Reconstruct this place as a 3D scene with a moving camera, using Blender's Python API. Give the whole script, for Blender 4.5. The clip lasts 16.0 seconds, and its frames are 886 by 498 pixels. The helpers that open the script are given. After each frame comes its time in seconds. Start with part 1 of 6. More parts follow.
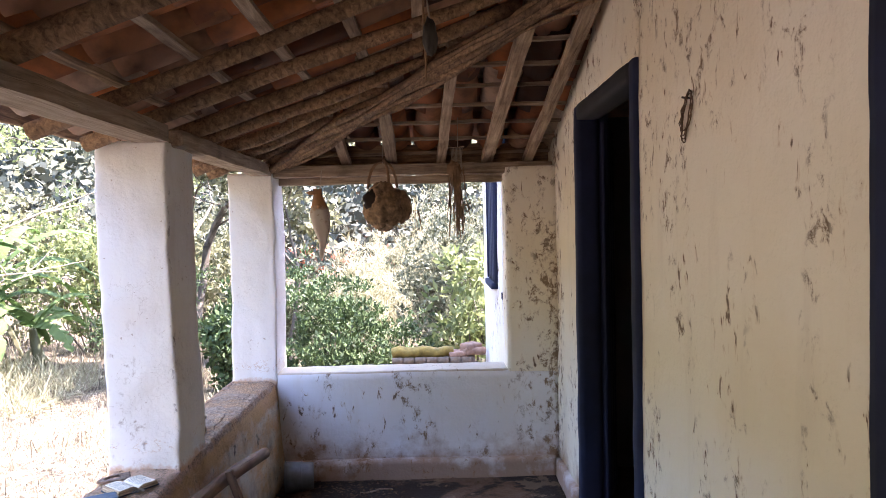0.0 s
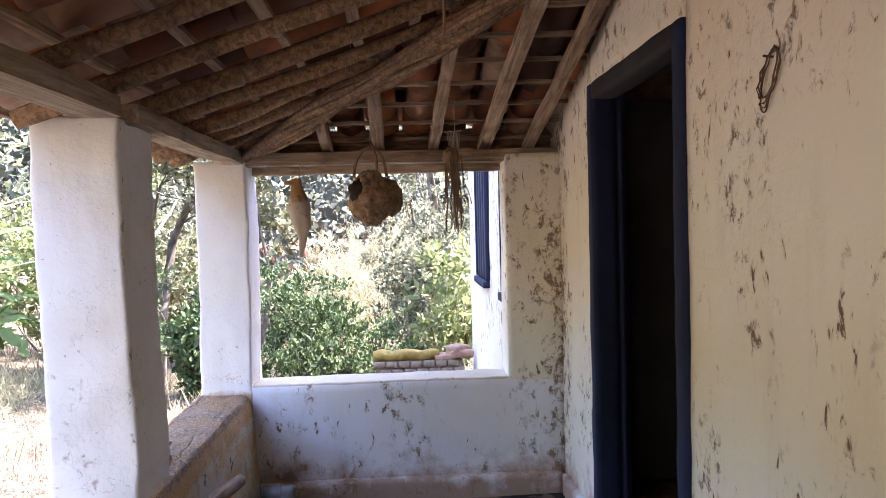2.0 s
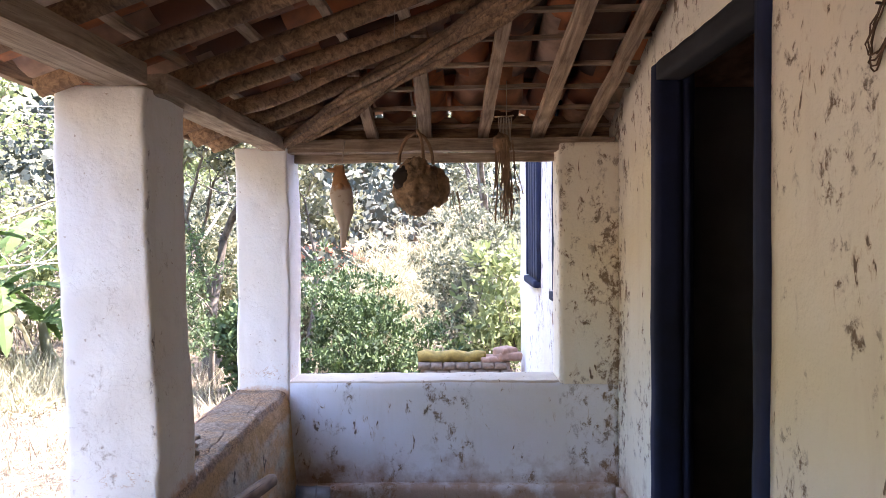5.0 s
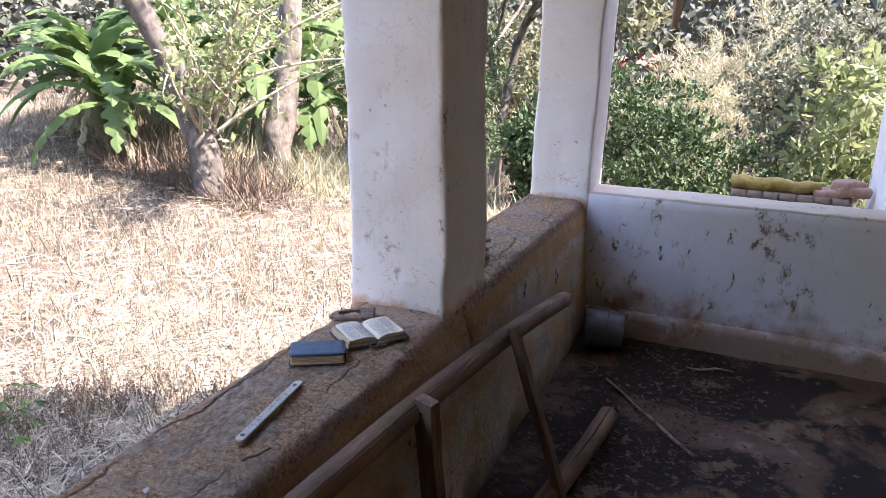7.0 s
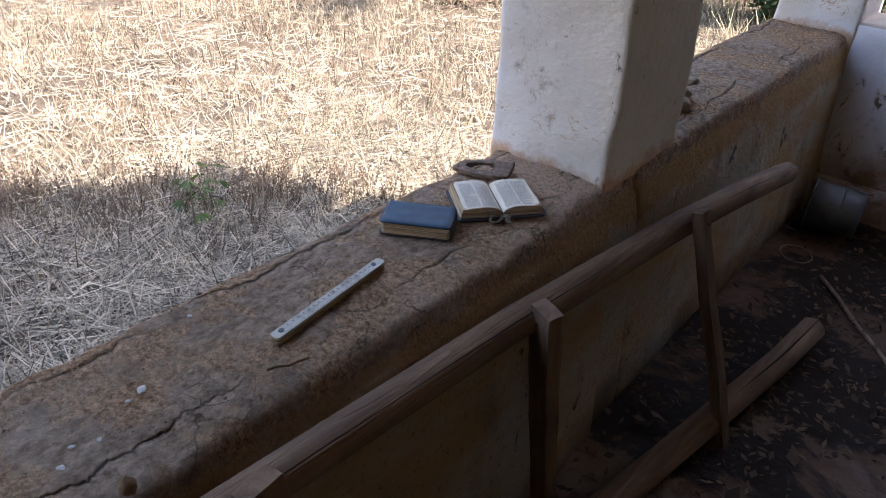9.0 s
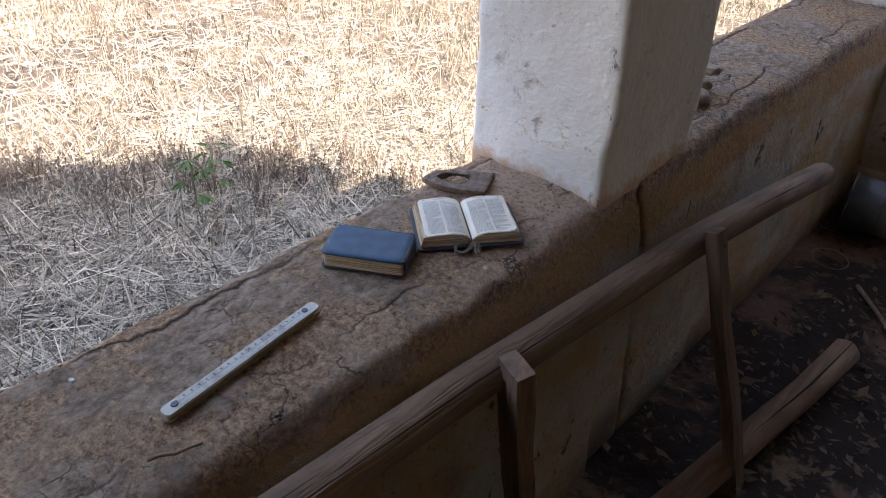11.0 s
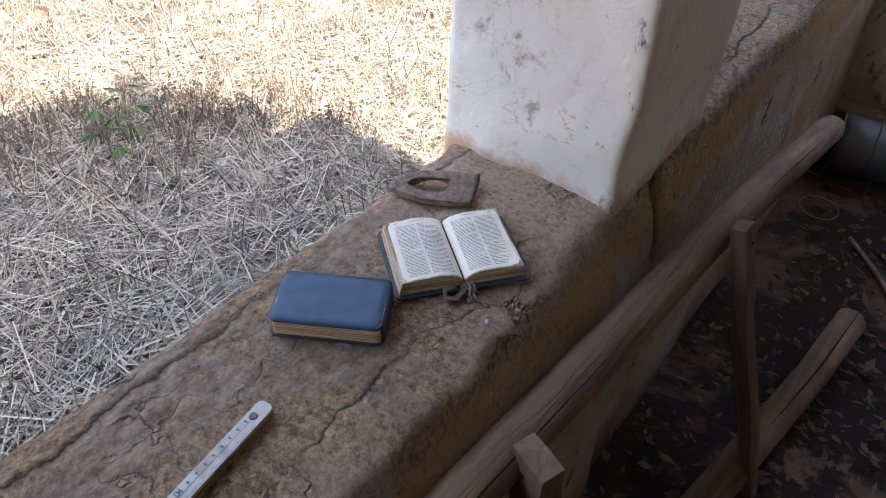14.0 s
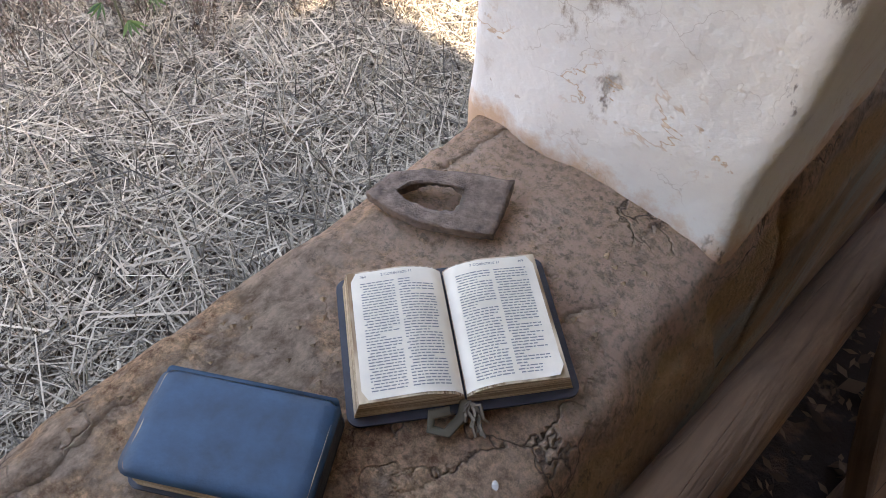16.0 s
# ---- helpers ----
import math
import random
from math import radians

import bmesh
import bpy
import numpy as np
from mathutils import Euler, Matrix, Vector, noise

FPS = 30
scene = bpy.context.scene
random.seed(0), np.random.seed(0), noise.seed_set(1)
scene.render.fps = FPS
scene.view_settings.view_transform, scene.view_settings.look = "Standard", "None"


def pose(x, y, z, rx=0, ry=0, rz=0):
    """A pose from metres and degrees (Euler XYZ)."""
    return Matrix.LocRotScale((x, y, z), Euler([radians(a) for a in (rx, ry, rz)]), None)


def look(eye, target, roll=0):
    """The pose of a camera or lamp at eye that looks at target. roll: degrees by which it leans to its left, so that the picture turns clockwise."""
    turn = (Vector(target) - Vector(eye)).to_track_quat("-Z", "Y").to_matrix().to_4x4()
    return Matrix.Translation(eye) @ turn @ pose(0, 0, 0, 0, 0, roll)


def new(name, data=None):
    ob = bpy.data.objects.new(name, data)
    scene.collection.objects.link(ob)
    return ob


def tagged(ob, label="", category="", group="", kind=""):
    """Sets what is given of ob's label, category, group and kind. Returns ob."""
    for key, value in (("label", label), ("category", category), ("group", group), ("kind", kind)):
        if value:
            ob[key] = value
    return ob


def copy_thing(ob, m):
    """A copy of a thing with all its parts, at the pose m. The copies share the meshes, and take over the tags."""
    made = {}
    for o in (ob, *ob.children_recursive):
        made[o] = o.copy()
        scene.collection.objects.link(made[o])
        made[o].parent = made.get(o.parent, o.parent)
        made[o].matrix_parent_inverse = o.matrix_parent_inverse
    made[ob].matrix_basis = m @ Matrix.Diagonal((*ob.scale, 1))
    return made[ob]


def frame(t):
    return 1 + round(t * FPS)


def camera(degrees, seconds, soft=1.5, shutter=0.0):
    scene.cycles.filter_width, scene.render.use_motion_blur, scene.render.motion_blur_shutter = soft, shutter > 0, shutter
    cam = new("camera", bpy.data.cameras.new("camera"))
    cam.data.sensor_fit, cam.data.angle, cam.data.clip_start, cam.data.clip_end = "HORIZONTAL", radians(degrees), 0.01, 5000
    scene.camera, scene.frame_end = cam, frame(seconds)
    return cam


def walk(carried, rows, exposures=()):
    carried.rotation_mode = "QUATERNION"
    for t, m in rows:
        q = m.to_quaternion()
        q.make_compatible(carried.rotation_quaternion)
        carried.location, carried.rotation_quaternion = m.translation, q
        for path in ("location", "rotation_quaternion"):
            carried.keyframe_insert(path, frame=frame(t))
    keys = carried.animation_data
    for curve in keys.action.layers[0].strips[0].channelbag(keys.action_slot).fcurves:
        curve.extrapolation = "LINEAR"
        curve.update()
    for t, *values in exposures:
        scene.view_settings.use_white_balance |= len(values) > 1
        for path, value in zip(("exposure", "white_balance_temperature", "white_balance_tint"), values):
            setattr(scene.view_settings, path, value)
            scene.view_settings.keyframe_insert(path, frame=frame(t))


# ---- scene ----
cam = camera(64.5, 16.0, soft=0.9)
PATH = [
    (0, (-0.268, 4.021, 1.496), (-0.236, 6.02, 1.436), -1.2),
    (0.5, (-0.24, 4.125, 1.484), (-0.207, 6.123, 1.39), -0.7),
    (1, (-0.276, 4.223, 1.478), (-0.264, 6.221, 1.393), -0.4),
    (1.5, (-0.353, 4.372, 1.483), (-0.299, 6.369, 1.389), -1.4),
    (2, (-0.393, 4.438, 1.487), (-0.274, 6.433, 1.414), -1.5),
    (2.5, (-0.394, 4.46, 1.487), (-0.322, 6.457, 1.412), -1.6),
    (3, (-0.378, 4.471, 1.49), (-0.336, 6.47, 1.43), -1.6),
    (3.5, (-0.356, 4.484, 1.488), (-0.332, 6.484, 1.454), -1.5),
    (3.7, (-0.358, 4.485, 1.486), (-0.334, 6.484, 1.451), -1.6),
    (5.8, (-0.403, 4.856, 1.39), (-0.453, 6.851, 1.262), -0.1),
    (6, (-0.425, 4.914, 1.38), (-0.49, 6.901, 1.162), -0.7),
    (6.4, (-0.537, 4.995, 1.314), (-0.774, 6.952, 0.98), 1.0),
    (6.5, (-0.543, 5.027, 1.314), (-0.875, 6.958, 0.913), 0.8),
    (7, (-0.589, 5.149, 1.27), (-1.346, 6.911, 0.703), 1.1),
    (7.5, (-0.592, 5.326, 1.254), (-1.637, 6.838, 0.465), 4.4),
    (8, (-0.614, 5.417, 1.231), (-1.717, 6.801, 0.3), 3.2),
    (8.2, (-0.632, 5.448, 1.222), (-1.734, 6.802, 0.246), 2.9),
    (10.3, (-0.747, 5.765, 1.197), (-1.862, 7.004, 0.091), 1.7),
    (10.5, (-0.738, 5.781, 1.193), (-1.877, 7.006, 0.096), 1.7),
    (11, (-0.762, 5.81, 1.186), (-1.882, 7.001, 0.033), 1.1),
    (11.5, (-0.891, 5.878, 1.188), (-1.898, 7.093, -0.041), 0.5),
    (12, (-0.953, 5.917, 1.187), (-1.84, 7.17, -0.094), 3.4),
    (12.5, (-0.941, 5.939, 1.173), (-1.894, 7.16, -0.093), 1.8),
    (13, (-0.951, 5.95, 1.166), (-1.874, 7.164, -0.128), 2.2),
    (13.5, (-0.958, 5.958, 1.175), (-1.872, 7.188, -0.111), 2.8),
    (14, (-0.989, 5.984, 1.162), (-1.878, 7.175, -0.177), 2.0),
    (14.5, (-1.032, 6.03, 1.141), (-1.859, 7.22, -0.238), 3.6),
    (15, (-1.1, 6.147, 1.093), (-1.976, 7.209, -0.358), 2.0),
    (15.5, (-1.154, 6.248, 1.052), (-2.016, 7.197, -0.483), 0.9),
    (16, (-1.178, 6.276, 1.04), (-1.993, 7.194, -0.539), 2.4),
]
walk(cam, [(t, look(eye, target, roll)) for t, eye, target, roll in PATH],
     [(0, 4.08, 6750, 25), (3.5, 4.1, 6750, 25), (6, 4.1, 6850, 25), (7, 3.3, 6950, 24), (8, 2.9, 7150, 22), (10.3, 3.05, 7250, 19), (13.5, 3.45, 7450, 19), (14.5, 3.45, 7600, 19), (16, 3.55, 8200, 20)])

# ---- world, sun, exposure ----
SUN = Vector((0.66, 0.12, 1.0)).normalized()
world = bpy.data.worlds.new("sky")
scene.world = world
world.use_nodes = True
wn = world.node_tree
sky = wn.nodes.new("ShaderNodeTexSky")
sky.sky_type, sky.sun_disc = "NISHITA", False
sky.sun_elevation = math.asin(SUN.z)
sky.sun_rotation = math.atan2(SUN.x, SUN.y)
wn.links.new(sky.outputs[0], wn.nodes["Background"].inputs[0])
wn.nodes["Background"].inputs[1].default_value = 0.15
sun_data = bpy.data.lights.new("sun", "SUN")
sun_data.energy, sun_data.angle, sun_data.color = 3.1, radians(0.53), (1.0, 0.965, 0.92)
new("sun", sun_data).matrix_world = look(SUN * 30, (0, 0, 0))


# ---- materials ----
def mat(name, rough=0.85, metal=0.0):
    m = bpy.data.materials.new(name)
    m.use_nodes = True
    b = m.node_tree.nodes["Principled BSDF"]
    b.inputs["Roughness"].default_value, b.inputs["Metallic"].default_value = rough, metal
    return m, m.node_tree, b


def nd(nt, kind, **ins):
    n = nt.nodes.new("ShaderNode" + kind)
    for k, v in ins.items():
        n.inputs[k.replace("_", " ")].default_value = v
    return n


def coords(nt, scale=(1, 1, 1), offset=(0, 0, 0), kind="Object"):
    tc = nt.nodes.new("ShaderNodeTexCoord")
    mp = nt.nodes.new("ShaderNodeMapping")
    mp.inputs["Scale"].default_value, mp.inputs["Location"].default_value = scale, offset
    nt.links.new(tc.outputs[kind], mp.inputs[0])
    return mp.outputs[0]


def tex(nt, vec, scale, detail=4.0, rough=0.55, dist=0.0):
    n = nd(nt, "TexNoise", Scale=scale, Detail=detail, Roughness=rough, Distortion=dist)
    nt.links.new(vec, n.inputs["Vector"])
    return n.outputs["Fac"]


def ramp(nt, fac, *stops):
    r = nt.nodes.new("ShaderNodeValToRGB")
    e = r.color_ramp.elements
    while len(e) < len(stops):
        e.new(0.5)
    for el, (p, c) in zip(e, stops):
        el.position = p
        el.color = (*c, 1) if not isinstance(c, (int, float)) else (c, c, c, 1)
    nt.links.new(fac, r.inputs[0])
    return r.outputs[0]


def mix(nt, fac, a, b, mode="MIX"):
    n = nt.nodes.new("ShaderNodeMix")
    n.data_type, n.blend_type = "RGBA", mode
    for sock, v in ((n.inputs[0], fac), (n.inputs[6], a), (n.inputs[7], b)):
        if hasattr(v, "is_output"):
            nt.links.new(v, sock)
        elif isinstance(v, (int, float)):
            sock.default_value = v
        else:
            sock.default_value = (*v, 1)
    return n.outputs[2]


def calc(nt, op, a, b=0.0, clamp=False):
    n = nt.nodes.new("ShaderNodeMath")
    n.operation, n.use_clamp = op, clamp
    for sock, v in ((n.inputs[0], a), (n.inputs[1], b)):
        if hasattr(v, "is_output"):
            nt.links.new(v, sock)
        else:
            sock.default_value = v
    return n.outputs[0]


def bump(nt, bsdf, height, strength=0.4, dist=0.01):
    n = nd(nt, "Bump", Strength=strength, Distance=dist)
    nt.links.new(height, n.inputs["Height"])
    nt.links.new(n.outputs[0], bsdf.inputs["Normal"])


def height_of(nt):
    g = nt.nodes.new("ShaderNodeNewGeometry")
    s = nt.nodes.new("ShaderNodeSeparateXYZ")
    nt.links.new(g.outputs["Position"], s.inputs[0])
    return s.outputs


def crackle(nt, vec, scale, width, warp=0.05):
    """Thin dark lines: 1 on a crack, 0 elsewhere."""
    n = nd(nt, "TexNoise", Scale=scale * 1.7, Detail=4.0)
    nt.links.new(vec, n.inputs["Vector"])
    add = nt.nodes.new("ShaderNodeVectorMath")
    add.operation = "MULTIPLY_ADD"
    add.inputs[1].default_value = (warp,) * 3
    nt.links.new(n.outputs["Color"], add.inputs[0])
    nt.links.new(vec, add.inputs[2])
    v = nt.nodes.new("ShaderNodeTexVoronoi")
    v.feature = "DISTANCE_TO_EDGE"
    v.inputs["Scale"].default_value = scale
    nt.links.new(add.outputs[0], v.inputs["Vector"])
    return ramp(nt, v.outputs["Distance"], (0.0, 1.0), (width, 0.0))


def plaster(name, white=(0.80, 0.77, 0.72), spots=0.5, clay=0.0):
    """Old limewash over clay render: cream patches, dark scuffs and drips, flaked spots."""
    m, nt, b = mat(name, 0.92)
    v = coords(nt, kind="Object")
    big = tex(nt, v, 1.3, 5)
    col = mix(nt, ramp(nt, big, (0.35, 0.0), (0.7, 1.0)), white, tuple(c * k for c, k in zip(white, (0.93, 0.86, 0.74))))
    streak = tex(nt, coords(nt, (5, 5, 0.7)), 1.6, 6, 0.6)
    col = mix(nt, ramp(nt, streak, (0.56, 0.0), (0.78, 0.28)), col, (0.56, 0.47, 0.36))
    # scuffs: small dark marks that cluster
    x_, y_, z_ = height_of(nt)
    cluster = tex(nt, coords(nt, (3.2, 3.2, 1.5)), 1.0, 4, 0.6)

    def spot(u, u0, w, ru, rw_):
        a = calc(nt, "DIVIDE", calc(nt, "SUBTRACT", u, u0), ru)
        c = calc(nt, "DIVIDE", calc(nt, "SUBTRACT", w, rw_[0]), rw_[1])
        return ramp(nt, calc(nt, "ADD", calc(nt, "MULTIPLY", a, a), calc(nt, "MULTIPLY", c, c)), (0.0, 1.0), (1.0, 0.0))

    # mould keeps to the damp inner corner and to one patch by the floor
    damp = calc(nt, "MAXIMUM", spot(x_, 0.47, y_, 0.13, (8.2, 0.22)), spot(x_, -0.82, z_, 0.30, (0.10, 0.17)))
    cluster = calc(nt, "ADD", cluster, calc(nt, "MULTIPLY", damp, 0.09 if spots > 0.3 else 0.0))
    mark = tex(nt, coords(nt, (1, 1, 0.78)), 17, 8, 0.74, 0.3)
    mark = calc(nt, "ADD", mark, calc(nt, "MULTIPLY", damp, 0.05 if spots > 0.3 else 0.0))
    lo = 0.636 - 0.07 * spots
    dark = calc(nt, "MULTIPLY", ramp(nt, mark, (lo, 0.0), (lo + 0.05, 1.0)), ramp(nt, cluster, (0.50, 0.0), (0.58, 1.0)))
    col = mix(nt, calc(nt, "MULTIPLY", dark, 0.3 if clay else 0.92), col, (0.085, 0.055, 0.038))
    halo = calc(nt, "MULTIPLY", ramp(nt, mark, (lo - 0.05, 0.0), (lo + 0.02, 0.6)), ramp(nt, cluster, (0.50, 0.0), (0.62, 1.0)))
    col = mix(nt, halo, col, (0.34, 0.23, 0.14))
    if spots > 0.3:
        # runs and pecked holes scattered over the wash
        drip = tex(nt, coords(nt, (1, 1, 0.42), (3, 8, 2)), 26, 5, 0.62, 0.6)
        field = tex(nt, coords(nt, (1, 1, 0.8), (1, 5, 9)), 3.6, 3, 0.5)
        pick = calc(nt, "MULTIPLY", ramp(nt, drip, (0.655, 0.0), (0.685, 1.0)), ramp(nt, field, (0.47, 0.0), (0.53, 1.0)))
        tan = calc(nt, "MULTIPLY", ramp(nt, drip, (0.60, 0.0), (0.67, 0.55)), ramp(nt, field, (0.47, 0.0), (0.55, 1.0)))
        col = mix(nt, tan, col, (0.50, 0.34, 0.19))
        col = mix(nt, calc(nt, "MULTIPLY", pick, 0.85), col, (0.10, 0.060, 0.035))
        dark = calc(nt, "MAXIMUM", dark, pick)
    z = height_of(nt)[2]
    # splashed earth near the foot of the walls, with a ragged upper edge
    foot = calc(nt, "ADD", calc(nt, "MULTIPLY", tex(nt, v, 4.5, 6, 0.65), 0.60), calc(nt, "MULTIPLY", z, -1.0))
    col = mix(nt, ramp(nt, foot, (0.06, 0.0), (0.22, 0.85)), col, (0.34, 0.185, 0.095))
    if clay:
        seat = calc(nt, "SUBTRACT", calc(nt, "ADD", calc(nt, "MULTIPLY", tex(nt, v, 22, 8, 0.75), 0.12), 0.568), z)
        col = mix(nt, ramp(nt, seat, (0.0, 0.0), (0.030, clay)), col, (0.64, 0.38, 0.21))
        peel = calc(nt, "ABSOLUTE", calc(nt, "SUBTRACT", tex(nt, coords(nt, (1, 1, 1.5)), 12, 5, 0.6, 0.4), 0.5))
        band = calc(nt, "ABSOLUTE", calc(nt, "SUBTRACT", z, 0.69))
        gate = ramp(nt, calc(nt, "ADD", band, calc(nt, "MULTIPLY", tex(nt, v, 6, 2), 0.10)), (0.055, 1.0), (0.08, 0.0))
        pk = calc(nt, "MULTIPLY", ramp(nt, peel, (0.005, 1.0), (0.011, 0.0)), gate)
        col = mix(nt, calc(nt, "MULTIPLY", pk, 0.8), col, (0.60, 0.40, 0.24))
        chip = calc(nt, "MULTIPLY", ramp(nt, tex(nt, v, 48, 3, 0.5), (0.70, 0.0), (0.72, 1.0)), 0.6)
        col = mix(nt, chip, col, (0.42, 0.30, 0.20))
        # knocks along the corner towards the porch
        off = calc(nt, "MAXIMUM", calc(nt, "ABSOLUTE", calc(nt, "SUBTRACT", x_, -1.247)), calc(nt, "ABSOLUTE", calc(nt, "SUBTRACT", y_, 6.678)))
        knock = calc(nt, "MULTIPLY", ramp(nt, off, (0.006, 1.0), (0.016, 0.0)), ramp(nt, tex(nt, coords(nt, (24, 24, 11), (0, 0, 4)), 1.0, 6, 0.75), (0.57, 0.0), (0.62, 0.8)))
        col = mix(nt, knock, col, (0.13, 0.08, 0.05))
        hair = calc(nt, "MULTIPLY", crackle(nt, v, 14, 0.010, 0.10), ramp(nt, tex(nt, v, 5, 2), (0.50, 0.0), (0.58, 0.45)))
        col = mix(nt, hair, col, (0.36, 0.27, 0.19))
    nt.links.new(col, b.inputs["Base Color"])
    h = calc(nt, "ADD", calc(nt, "MULTIPLY", tex(nt, v, 7, 6), 0.8), calc(nt, "MULTIPLY", tex(nt, v, 70, 5), 0.16))
    h = calc(nt, "SUBTRACT", h, calc(nt, "MULTIPLY", dark, 0.12))
    bump(nt, b, h, 0.7, 0.022)
    return m


def render_clay(name):
    """Weathered cement skin over clay: grey-brown crust on top, ochre where it has crumbled, cracks; dirty limewash on the sides."""
    m, nt, b = mat(name, 0.95)
    v = coords(nt)
    x_, y_, z_ = height_of(nt)
    broad = tex(nt, v, 6, 8, 0.68)
    brushed = tex(nt, coords(nt, (70, 42, 60)), 1.0, 8, 0.75)
    grain = tex(nt, v, 120, 8, 0.85)
    skin = mix(nt, ramp(nt, brushed, (0.38, 0.0), (0.62, 1.0)), (0.27, 0.165, 0.10), (0.76, 0.53, 0.36))
    crumb = mix(nt, ramp(nt, grain, (0.40, 0.0), (0.60, 1.0)), (0.25, 0.105, 0.045), (0.95, 0.60, 0.34))
    worn = ramp(nt, broad, (0.46, 0.0), (0.53, 1.0))
    col = mix(nt, worn, skin, crumb)
    pale = tex(nt, coords(nt, (3, 3, 3), (4, 1, 0)), 1.5, 6, 0.65)
    col = mix(nt, ramp(nt, pale, (0.52, 0.0), (0.66, 0.45)), col, (0.66, 0.49, 0.35))
    # orange clay dust washed off the pillar's foot
    away = calc(nt, "ADD", calc(nt, "ABSOLUTE", calc(nt, "SUBTRACT", y_, 6.66)), calc(nt, "MULTIPLY", tex(nt, v, 14, 7, 0.7), 0.30))
    speck = ramp(nt, tex(nt, v, 130, 4, 0.7), (0.40, 0.25), (0.56, 1.0))
    col = mix(nt, calc(nt, "MULTIPLY", ramp(nt, away, (0.25, 0.9), (0.42, 0.0)), speck), col, (0.92, 0.61, 0.42))

    def long_crack(x0, scale, seed, width):
        line = tex(nt, coords(nt, (0, scale, 0), (seed, seed, 0)), 1.0, 5, 0.6)
        xc = calc(nt, "ADD", calc(nt, "MULTIPLY", calc(nt, "SUBTRACT", line, 0.5), 0.09), x0)
        d = calc(nt, "ABSOLUTE", calc(nt, "SUBTRACT", x_, xc))
        gate = ramp(nt, tex(nt, coords(nt, (0, 2.4, 0), (seed, 0, 0)), 1.0, 2), (0.44, 0.0), (0.54, 0.9))
        return calc(nt, "MULTIPLY", ramp(nt, d, (width * 0.35, 1.0), (width, 0.0)), gate)

    crack = calc(nt, "MAXIMUM", long_crack(-1.462, 7.0, 2.0, 0.0050), long_crack(-1.288, 8.0, 9.0, 0.0042))
    net = calc(nt, "MULTIPLY", crackle(nt, v, 11, 0.022, 0.12), ramp(nt, tex(nt, v, 3.7, 3), (0.47, 0.0), (0.54, 0.95)))
    top = ramp(nt, z_, (0.560, 0.0), (0.578, 1.0))
    crack = calc(nt, "MULTIPLY", calc(nt, "MAXIMUM", crack, net), top)
    pits = ramp(nt, tex(nt, v, 90, 6, 0.75), (0.57, 0.0), (0.62, 1.0))
    # sides: remains of limewash, ochre clay, dark rubbed marks
    wash = tex(nt, coords(nt, (1, 1, 2.2)), 3.2, 7, 0.65)
    side = mix(nt, ramp(nt, wash, (0.42, 0.0), (0.60, 1.0)), (0.80, 0.53, 0.27), (0.84, 0.74, 0.59))
    side = mix(nt, ramp(nt, tex(nt, coords(nt, (2, 2, 1)), 4.0, 6, 0.6), (0.55, 0.0), (0.72, 0.45)), side, (0.34, 0.20, 0.11))
    side = mix(nt, ramp(nt, tex(nt, coords(nt, (1, 1, 0.6)), 15, 5, 0.65, 0.4), (0.65, 0.0), (0.69, 0.85)), side, (0.07, 0.045, 0.03))
    band = calc(nt, "ADD", z_, calc(nt, "MULTIPLY", calc(nt, "SUBTRACT", tex(nt, v, 7, 6, 0.6), 0.5), 0.16))
    side = mix(nt, ramp(nt, band, (0.485, 0.0), (0.515, 0.85)), side, mix(nt, ramp(nt, grain, (0.35, 0.0), (0.65, 1.0)), (0.56, 0.29, 0.11), (0.88, 0.55, 0.25)))
    low = calc(nt, "ADD", calc(nt, "MULTIPLY", tex(nt, v, 5, 5), 0.25), calc(nt, "MULTIPLY", z_, -1.0))
    side = mix(nt, ramp(nt, low, (0.0, 0.0), (0.14, 0.9)), side, (0.13, 0.075, 0.045))
    edge = calc(nt, "ADD", z_, calc(nt, "MULTIPLY", calc(nt, "SUBTRACT", tex(nt, v, 18, 5), 0.5), 0.03))
    col = mix(nt, ramp(nt, edge, (0.558, 0.0), (0.574, 1.0)), side, col)
    col = mix(nt, calc(nt, "MULTIPLY", crack, 0.8), col, (0.06, 0.036, 0.022))
    col = mix(nt, calc(nt, "MULTIPLY", pits, 0.4), col, (0.11, 0.065, 0.04))
    nt.links.new(col, b.inputs["Base Color"])
    h = calc(nt, "ADD", calc(nt, "MULTIPLY", grain, 0.5), calc(nt, "MULTIPLY", worn, -0.45))
    h = calc(nt, "ADD", h, calc(nt, "MULTIPLY", brushed, 0.30))
    h = calc(nt, "SUBTRACT", h, calc(nt, "ADD", calc(nt, "MULTIPLY", crack, 1.6), calc(nt, "MULTIPLY", pits, 0.6)))
    bump(nt, b, h, 1.0, 0.034)
    return m


